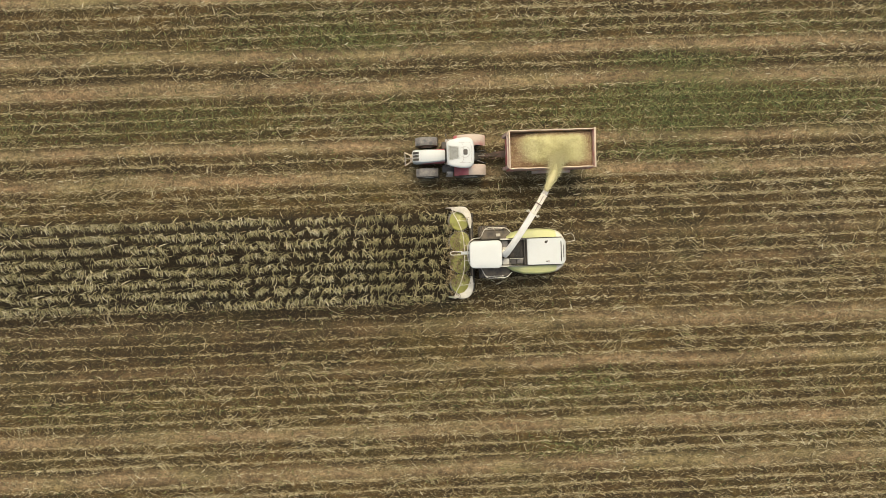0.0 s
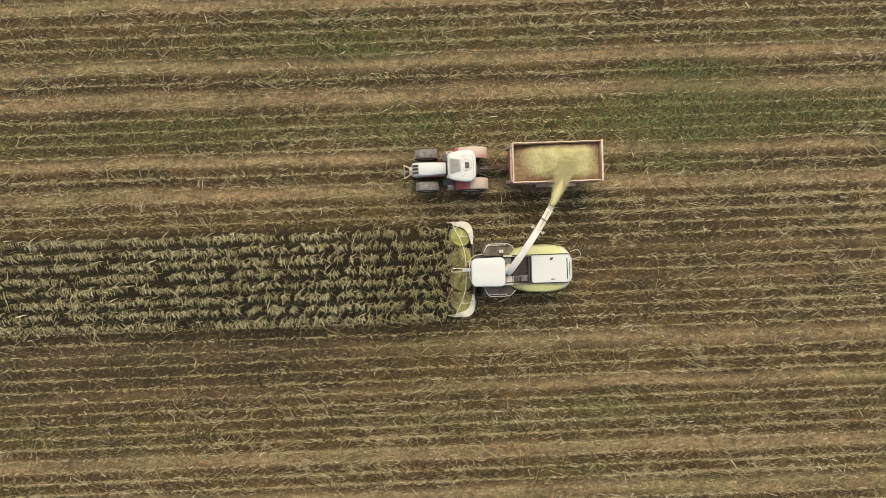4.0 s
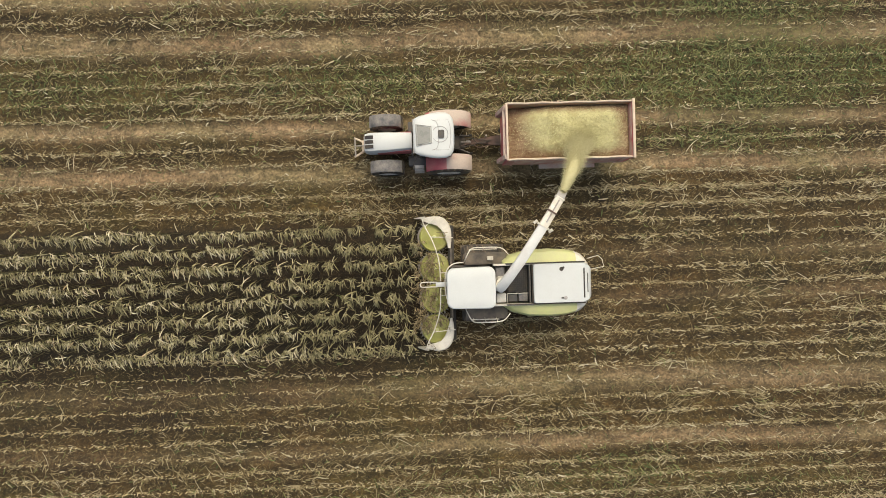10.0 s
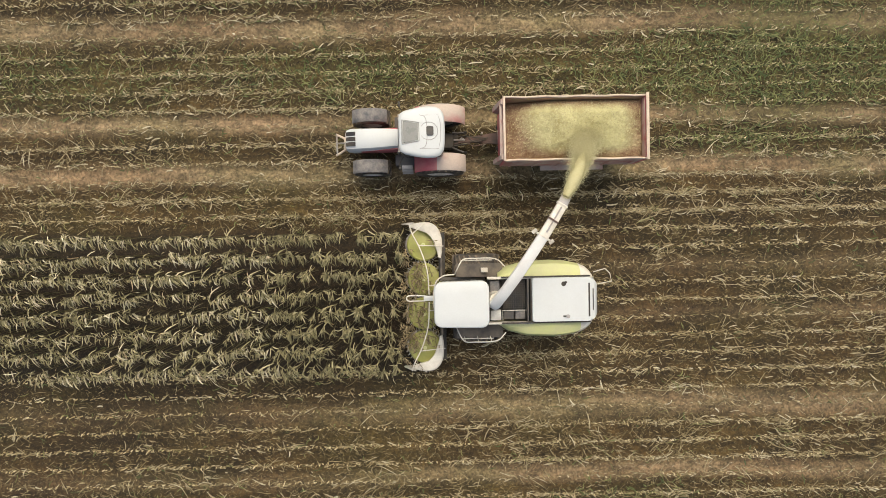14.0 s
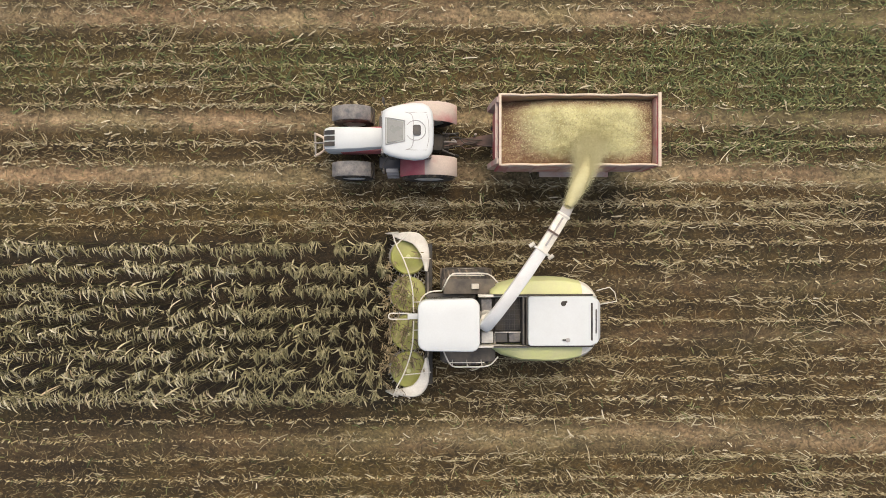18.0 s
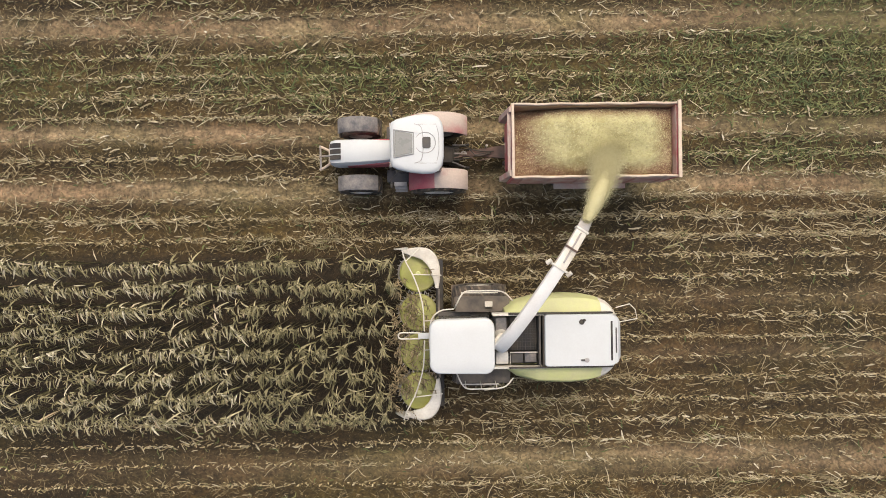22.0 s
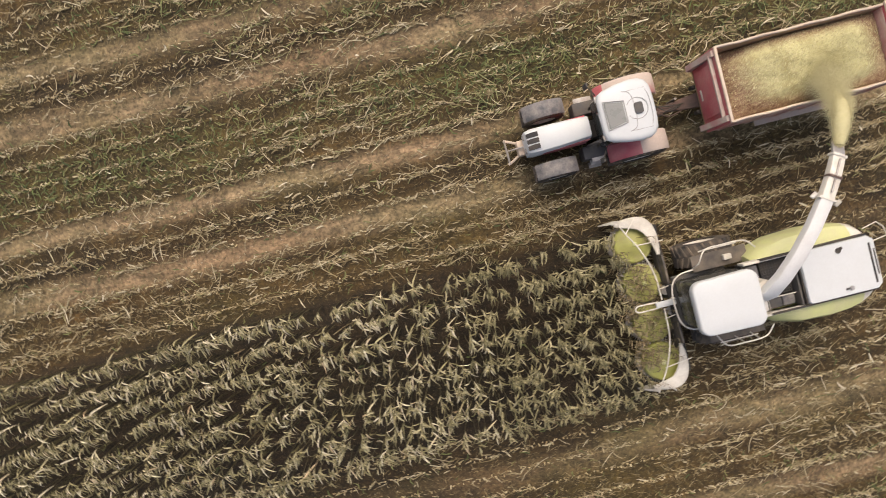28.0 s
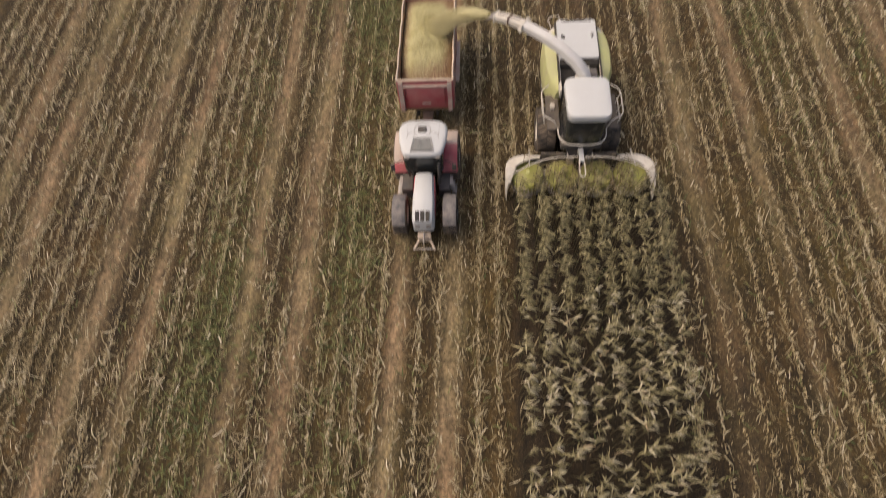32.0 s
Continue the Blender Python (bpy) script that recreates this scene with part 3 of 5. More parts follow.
def build_stubble():
    rng = np.random.default_rng(12)
    rows = ROW0 + 0.75 * np.arange(-30, 36)
    X, Y = np.meshgrid(np.arange(-46, 30, 0.15), rows)
    x, y = X.ravel(), Y.ravel()
    x, y = x + rng.normal(0, 0.035, len(x)), y + rng.normal(0, 0.03, len(y))
    m = ~in_corn(x, y) & (rng.random(len(x)) > 0.10 + 0.60 * lane(y, x))
    x, y = x[m], y[m]
    n = len(x)
    h, r = rng.uniform(0.07, 0.17, n), rng.uniform(0.016, 0.030, n)
    lx, ly = rng.normal(0, 0.05, n), rng.normal(0, 0.04, n)
    V = np.zeros((n, 8, 3))
    for k in range(4):
        a = math.tau * k / 4 + 0.5
        V[:, k] = np.stack([x + r * math.cos(a), y + r * math.sin(a), np.full(n, -0.04)], -1)
        V[:, 4 + k] = np.stack([x + lx + r * math.cos(a), y + ly + r * math.sin(a), h], -1)
    b = np.arange(n)[:, None] * 8
    F = np.concatenate([b + np.array(f) for f in ((0, 1, 5, 4), (1, 2, 6, 5), (2, 3, 7, 6), (3, 0, 4, 7), (4, 5, 6, 7))])
    cloud("stubble", V.reshape(-1, 3), F, M_STUB, "stuff", "short cut maize stubble in straight rows", "stubble")


def build_weeds():
    rng = np.random.default_rng(13)
    n = 220000
    x, y = rng.uniform(-46, 30, n), rng.uniform(-24, 30, n)
    m = rng.random(n) < (0.025 + 0.80 * green_of(x, y) ** 1.3) * (1 - 0.8 * lane(y, x)) * (1 - 0.5 * fresh(x, y)) * np.where(in_corn(x, y), 0.2, 1)
    x, y = x[m], y[m]
    n = len(x)
    V, F = ribbons(rng, x, y, rng.uniform(0.10, 0.40, n), rng.uniform(0.022, 0.060, n), rng.uniform(0, math.tau, n), rng.uniform(0.02, 0.16, n), rng.normal(0, 0.6, n))
    cloud("weeds", V, F, M_WEED, "stuff", "low green weeds growing between the stubble", "weeds")


build_straw()
build_chaff()
build_crumbs()
build_husks()
build_stubble()
build_weeds()


# ---- standing maize ----
def leaf_arrays(rng, base, az, length, width, droop, rise):
    """A folded, arching blade: 6 stations of 3 points."""
    st = 6
    t = np.linspace(0, 1, st)
    out = length * (0.86 * t)
    kink = rng.uniform(0.35, 0.8)
    fold = rng.uniform(0.2, 1.0) * (rng.random() < 0.35)
    zz = rise * length * t - droop * length * t ** 1.7 - fold * length * np.clip(t - kink, 0, 1)
    out = out - 0.5 * fold * length * np.clip(t - kink, 0, 1)
    d = np.array([math.cos(az), math.sin(az), 0])
    sd = np.array([-d[1], d[0], 0])
    curl = rng.normal(0, 0.17) * length * t ** 2
    w = width * np.array([0.55, 0.95, 1.0, 0.95, 0.75, 0.15]) / 2
    tw = rng.normal(0, 0.5) * t
    P = base + out[:, None] * d + curl[:, None] * sd + np.outer(zz, (0, 0, 1))
    side = sd[None] * np.cos(tw)[:, None] + np.array([0, 0, 1.0])[None] * np.sin(tw)[:, None]
    L = P + side * w[:, None] + np.outer(w, (0, 0, 0.35))
    R = P - side * w[:, None] + np.outer(w, (0, 0, 0.35))
    V = np.stack([L, P, R], 1).reshape(-1, 3)
    F = []
    for i in range(st - 1):
        a = 3 * i
        F += [(a, a + 1, a + 4, a + 3), (a + 1, a + 2, a + 5, a + 4)]
    return V, np.array(F)


def plant_arrays(seed):
    """Stalk, leaves and tassel of one maize plant that leans and droops to -y, as the wind has set it."""
    rng = np.random.default_rng(seed)
    H = rng.uniform(1.9, 2.45)
    lean = np.array([rng.normal(0.0, 0.10), -0.16 + rng.normal(0, 0.08), 0])
    def at(z):
        return np.array([0, 0, z]) + lean * (z / H) ** 1.6 * 1.0
    SV, SF = [], []
    zs = np.linspace(-0.05, H, 6)
    for i, z in enumerate(zs):
        r = 0.017 * (1 - 0.6 * i / 5)
        for k in range(5):
            a = math.tau * k / 5
            SV.append(at(max(z, 0)) + np.array([r * math.cos(a), r * math.sin(a), min(z, 0)]))
    for i in range(5):
        for k in range(5):
            SF.append((5 * i + k, 5 * i + (k + 1) % 5, 5 * i + 5 + (k + 1) % 5, 5 * i + 5 + k))
    LV, LF, off = [], [], 0
    nl = int(rng.integers(7, 11))
    for i in range(nl):
        z = 1.25 + (H - 1.30) * (i / (nl - 1)) + rng.uniform(-0.06, 0)
        upper = i / (nl - 1)
        u = rng.random()
        ln = rng.uniform(0.34, 0.64) * (1.0 - 0.15 * max(0, upper - 0.6) / 0.4)
        if u < 0.80:
            az = -math.pi / 2 + rng.normal(0, 0.44)
        elif u > 0.97:
            az = math.pi / 2 + rng.normal(0, 0.5)
        else:                       # along the row, where neighbours mesh into a crest
            az = (-0.22 if u < 0.885 else math.pi + 0.22) + rng.normal(0, 0.22)
            ln *= 0.68
        V, F = leaf_arrays(rng, at(z), az, ln, rng.uniform(0.028, 0.058), rng.uniform(0.28, 0.95), rng.uniform(0.05, 0.45))
        LV.append(V)
        LF.append(F + off)
        off += len(V)
    TV, TF, off2 = [], [], 0
    for k in range(4):
        a = rng.uniform(0, math.tau)
        ln = rng.uniform(0.10, 0.20)
        d = np.array([math.cos(a) * 0.55, math.sin(a) * 0.55 - 0.25, 0.8])
        s = np.array([-math.sin(a), math.cos(a), 0]) * 0.012
        p = at(H)
        V = np.array([p - s, p + s, p + d * ln * 0.6 + s, p + d * ln * 0.6 - s, p + d * ln + (0, 0, -0.05) + s * 0.4, p + d * ln + (0, 0, -0.05) - s * 0.4])
        TV.append(V)
        TF.append(np.array([(0, 1, 2, 3), (3, 2, 4, 5)]) + off2)
        off2 += 6
    return (np.array(SV), np.array(SF)), (np.concatenate(LV), np.concatenate(LF)), (np.concatenate(TV), np.concatenate(TF))


VARIANTS = [plant_arrays(100 + i) for i in range(26)]


def plain_mesh(name, V, F, mat):
    me = bpy.data.meshes.new(name)
    me.from_pydata([tuple(v) for v in V], [], [tuple(int(i) for i in f) for f in F])
    me.materials.append(mat)
    me.polygons.foreach_set("use_smooth", [True] * len(me.polygons))
    return me


def build_corn():
    rng = np.random.default_rng(21)
    shared = [[plain_mesh(nm, *va, mt) for nm, va, mt in zip(("stalk", "foliage", "tassel"), v, (M_STALK, M_LEAF, M_TASSEL))] for v in VARIANTS]
    bulk = [[[], [], 0] for _ in range(3)]
    for row in range(8):
        y0 = ROW0 - 0.75 * row
        start = -1.42 + rng.uniform(-0.25, 0.15)
        x = start
        while x > -47:
            gap = 0.150 + 0.062 * min(1, max(0, (-x - 2.5) / 8)) + rng.uniform(-0.05, 0.07)
            x -= gap
            vigour = math.sin(x * 1.1 + row * 2.1 + 1.4 * math.sin(x * 0.37 + row)) * math.sin(x * 2.3 + row * 4.7)
            if rng.random() < (0.5 if vigour < -0.45 else 0.04):
                continue
            k = int(rng.integers(len(VARIANTS)))
            px, py = x, y0 + rng.normal(0, 0.035)
            turn = rng.normal(0, 9)
            sc = rng.uniform(0.88, 1.04) + 0.07 * vigour
            tip = rng.normal(0, 3)
            near = x > -6.4
            m = pose(px, py, 0, rng.normal(0, 2.2), tip + (3 * (1.0 + (x + 1.7) / 0.8) if x > -2.5 else 0), turn) @ Matrix.Scale(sc, 4)
            if near:
                e = new("maize_plant")
                e.matrix_world = m
                tagged(e, "tall ripe maize plant with drooping dry olive leaves", "maize plant", "maize standing before the harvester")
                for nm, me in zip(("stalk", "foliage", "tassel"), shared[k]):
                    o = new(nm, me)
                    o.parent = e
            else:
                R = np.array(m.to_3x3())
                for j in range(3):
                    V, F = VARIANTS[k][j]
                    bulk[j][0].append(V @ R.T + np.array([px, py, 0]))
                    bulk[j][1].append(F + bulk[j][2])
                    bulk[j][2] += len(V)
    for j, (nm, mt, lb) in enumerate((("maize_stalks", M_STALK, "rows of dry maize stalks"), ("maize_foliage", M_LEAF, "rows of ripe maize with drooping olive and tan leaves"), ("maize_tassels", M_TASSEL, "dry tan maize tassels above the rows"))):
        cloud(nm, np.concatenate(bulk[j][0]), np.concatenate(bulk[j][1]), mt, "stuff", lb, "maize")


build_corn()


def thing(name, label, category, at=(0, 0, 0), group=""):
    e = new(name)
    e.location = at
    return tagged(e, label, category, group)


# ---- forage harvester, heading to -x ----
def build_harvester():
    h = thing("forage_harvester", "white and lime green self-propelled forage harvester on stubble", "harvester")
    # chassis and engine body
    part("chassis", box(0.9, 5.6, -0.55, 0.55, 0.75, 1.35, 0.05), M_BLACK, h)
    # lime side panels with a rounded tail
    for s in (1, -1):
        secs = []
        for x, w, zt, zb in ((2.35, 0.98, 2.62, 1.55), (2.7, 1.22, 2.78, 1.45), (3.4, 1.40, 2.86, 1.40), (4.4, 1.44, 2.86, 1.35), (5.0, 1.40, 2.82, 1.35), (5.40, 1.31, 2.78, 1.38)):
            secs.append([(x, s * 0.80, zb), (x, s * (w - 0.04), zb), (x, s * w, zb + 0.3), (x, s * w, zt - 0.42), (x, s * (w - 0.10), zt - 0.14), (x, s * (0.80 + (w - 0.80) * 0.35), zt), (x, s * 0.80, zt + 0.02)])
        part("side_panel", loft(secs), M_LIME, h, "lime green bulging side panel")
        part("rear_corner", loft([[(x, s * (0.80 + f * 0.1), 1.5), (x, s * w, 1.6), (x, s * w, 2.45), (x, s * (w - 0.12), 2.66), (x, s * 0.80, 2.74)] for x, w, f in ((5.38, 1.315, 0), (5.62, 1.20, 0), (5.80, 1.04, 0), (5.92, 0.86, 0))]), M_CREAM, h, "pale dusty rear corner cover")
    # rear bonnet
    part("bonnet", crown(4.62, 0.02, 2.72, 3.135, 1.10, 0.82, 0.10, 0.003, edge=0.022), M_WHITE, h, "flat white engine bonnet")
    part("bonnet_seam", box(2.40, 5.70, 0.845, 0.895, 2.84, 3.06, 0.008), M_BLACK, h)
    part("bonnet_seam", box(2.40, 5.70, -0.855, -0.805, 2.84, 3.06, 0.008), M_BLACK, h)
    part("exhaust_hole", cyl((4.69, 0.60, 3.0), (4.69, 0.60, 3.165), 0.085, n=20, bev=0.012), M_BLACK, h)
    part("exhaust_pipe", cyl((4.72, 0.62, 3.0), (4.77, 0.66, 3.19), 0.045, n=14), M_BLACK, h)
    part("filler_cap", cyl((4.84, -0.60, 3.0), (4.84, -0.60, 3.19), 0.08, 0.07, n=18, bev=0.015), M_STEEL, h)
    part("filler_hinge", box(4.66, 4.80, -0.63, -0.57, 3.12, 3.165, 0.01), M_DARK, h)
    tail = part("tail_cover", loft([[(x, y, z) for y, z in ((-w, 1.6), (-w, 2.62), (-w + 0.10, zt), (w - 0.10, zt), (w, 2.62), (w, 1.6))] for x, w, zt in ((5.70, 0.86, 3.06), (5.86, 0.80, 3.02), (5.99, 0.66, 2.85), (6.04, 0.5, 2.6))]), M_WHITE, h, "rounded white tail cover")
    part("tail_slot", box(5.60, 5.66, -0.62, 0.62, 3.04, 3.15, 0.008), M_BLACK, tail)
    part("tail_slot", box(5.78, 5.82, -0.40, 0.40, 3.0, 3.062, 0.008), M_DARK, tail)
    # cooling pit between cab and bonnet
    part("pit_floor", box(1.95, 3.52, -0.80, 0.80, 2.3, 2.52, 0.02), M_BLACK, h)
    for y in (-0.84, 0.84):
        part("pit_rail", box(1.9, 3.55, y - 0.04, y + 0.04, 2.6, 2.98, 0.015), M_CREAM, h)
    part("pit_bar", box(3.36, 3.42, -0.78, 0.80, 2.6, 3.02, 0.01), M_DARK, h)
    part("pit_bar", box(3.47, 3.52, -0.78, 0.80, 2.6, 3.06, 0.01), M_BLACK, h)
    grille = part("cooling_grille", box(2.48, 3.34, -0.34, 0.74, 2.52, 2.72, 0.01), M_BLACK, h)
    wire = box(2.50, 3.32, -0.004, 0.004, -0.004, 0.004, 0)
    first = None
    for k in range(13):
        if first is None:
            first = part("grille_wire", wire, M_DARK, grille)
            first.location = (0, -0.30 + 0.083 * k, 2.735)
        else:
            share("grille_wire", first, grille, pose(0, -0.30 + 0.083 * k, 2.735))
    wire = box(-0.004, 0.004, -0.33, 0.73, -0.004, 0.004, 0)
    first = part("grille_wire", wire, M_DARK, grille)
    first.location = (2.55, 0, 2.742)
    for k in range(1, 10):
        share("grille_wire", first, grille, pose(2.55 + 0.083 * k, 0, 2.742))
    part("service_box", box(2.50, 2.88, -0.72, -0.42, 2.52, 2.80, 0.03), M_DARK, h)
    part("service_box", box(2.94, 3.32, -0.72, -0.42, 2.52, 2.76, 0.03), M_GREY, h)
    part("box_frame", tube([(2.46, -0.76, 2.84), (2.46, -0.38, 2.84), (3.34, -0.38, 2.84)], 0.018), M_CREAM, h)
    part("air_intake", box(2.0, 2.36, 0.28, 0.74, 2.52, 2.86, 0.05), M_GREY, h)
    part("turret_box", box(2.0, 2.40, -0.74, -0.36, 2.52, 2.90, 0.04), M_CREAM, h)
    # cab
    cab = part("cab", loft([[(0.95 + x * f + dx, y * f, z) for x, y in rounded(0.92, 0.78, 0.22)] for z, f, dx in ((1.75, 0.90, 0.05), (2.3, 0.98, 0.0), (3.0, 1.0, 0.0), (3.45, 0.96, 0.02))]), M_GLASS, h, "dark glass cab")
    part("cab_roof", crown(0.90, -0.03, 3.42, 3.76, 0.995, 0.86, 0.30, 0.012, 0.05, edge=0.06), M_WHITE, cab, "smooth white rounded cab roof")
    part("roof_lip", loft([[(0.92 + x * f, -0.03 + y * f, z) for x, y in rounded(0.99, 0.85, 0.26)] for z, f in ((3.34, 0.94), (3.43, 0.965))]), M_DARK, cab)
    part("front_visor", tube(bent([(0.70, 0.96, 2.15), (0.25, 0.90, 2.12), (-0.04, 0.62, 2.1), (-0.12, 0, 2.1), (-0.04, -0.62, 2.1), (0.25, -0.90, 2.12), (0.70, -0.96, 2.15)]), 0.026), M_CREAM, cab)
    part("cab_base", box(0.15, 1.9, -0.82, 0.82, 1.45, 1.78, 0.08), M_DARK, h)
    # platforms, ladders and rails beside the cab
    for s in (1, -1):
        part("platform", box(0.75, 2.55, s * 0.84 if s > 0 else -1.52, 1.36 if s > 0 else -0.84, 1.98, 2.05, 0.015), M_DECK, h)
        part("handrail", tube(bent([(0.72, s * 0.98, 2.1), (0.78, s * 1.15, 2.5), (1.02, s * 1.54, 2.60), (1.5, s * 1.58, 2.62), (2.25, s * 1.55, 2.60), (2.6, s * 1.25, 2.56)], 4), 0.024), M_CREAM, h, "dusty white tube handrail")
        part("handrail", tube([(0.95, s * 1.50, 2.30), (2.15, s * 1.50, 2.32)], 0.02), M_CREAM, h)
        for x in (1.05, 1.55, 2.05):
            part("rail_post", tube([(x, s * 1.46, 2.02), (x, s * 1.57, 2.61)], 0.016), M_CREAM, h)
        wheel(h, 1.60, s * 1.31, 0.96, 0.76, M_CREAM, 24)
        wheel(h, 4.75, s * 1.02, 0.68, 0.48, M_CREAM, 20)
    part("tool_box", box(1.72, 1.98, 1.02, 1.20, 2.05, 2.22, 0.03), M_CREAM, h)
    part("rear_ladder", tube([(5.95, 0.98, 2.55), (6.38, 1.10, 2.6), (6.56, 0.92, 2.6), (6.62, 0.62, 2.6), (5.98, 0.50, 2.55)], 0.018), M_CREAM, h, "thin tube frame at the tail")
    # feed housing between cab and header
    part("feed_housing", loft([[(x, y, z) for y, z in ((-w, z0), (-w, z1), (w, z1), (w, z0))] for x, w, z0, z1 in ((1.0, 0.42, 0.9, 1.7), (0.2, 0.5, 0.6, 1.35), (0.05, 0.62, 0.45, 1.2))]), M_BLACK, h)
    # spout
    A = Vector((2.18, 0.08, 3.15))
    d = Vector((0.545, 0.838, 0)).normalized()
    sd = Vector((-d.y, d.x, 0))
    part("spout_turret", cyl((A.x, A.y, 2.6), (A.x, A.y, 3.5), 0.30, 0.26, n=20, bev=0.03), M_CREAM, h)
    def sec(u, z, w, hgt, tilt):
        c = A + d * u
        c.z = z
        up = Vector((0, 0, 1)) * math.cos(tilt) - d * math.sin(tilt)
        o = []
        for a, b in ((-0.92, -1), (0.92, -1), (1, 0.60), (0.94, 0.88), (0.78, 1), (-0.78, 1), (-0.94, 0.88), (-1, 0.60)):
            o.append(c + sd * (a * w * 0.53) + up * (b * hgt / 2))
        return o
    lower = [(-0.22, 3.35, 0.36, 0.30, 1.1), (-0.05, 3.72, 0.37, 0.34, 0.85), (0.4, 4.08, 0.36, 0.33, 0.50), (1.1, 4.42, 0.36, 0.31, 0.32), (1.9, 4.64, 0.355, 0.29, 0.18), (2.75, 4.74, 0.35, 0.27, 0.04)]
    upper = [(2.75, 4.74, 0.345, 0.27, 0.04), (3.3, 4.73, 0.34, 0.25, -0.10), (3.75, 4.66, 0.335, 0.23, -0.25), (3.98, 4.60, 0.33, 0.22, -0.32)]
    flap = [(3.99, 4.62, 0.34, 0.10, -0.35), (4.18, 4.53, 0.335, 0.09, -0.5), (4.38, 4.40, 0.33, 0.08, -0.7)]
    arm = part("spout", loft([sec(*q) for q in lower]), M_SPOUT, h, "long white discharge spout")
    part("spout_end", loft([sec(*q) for q in upper]), M_CREAM, arm)
    part("flap", loft([sec(*q) for q in flap]), M_STEEL, arm, "worn steel deflector flap")
    for u, w in ((2.72, 0.50), (3.36, 0.36), (4.0, 0.39)):
        z = 4.74 if u < 3.5 else 4.6
        part("flange", loft([sec(u - 0.03, z, w, 0.31, 0), sec(u + 0.03, z, w, 0.31, 0)]), M_DRAW if u == 3.36 else M_CREAM, arm)
    for s in (1, -1):
        c = A + d * 2.72 + sd * s * 0.34
        part("hinge_lug", cyl((c.x - 0.07, c.y - 0.05, 4.74), (c.x + 0.07, c.y + 0.05, 4.78), 0.062, n=10), M_CREAM, arm)
    part("flap_cylinder", tube([A + d * 2.9 + Vector((0, 0, 1.78)), A + d * 3.9 + Vector((0, 0, 1.62))], 0.028), M_STEEL, arm)
    return h


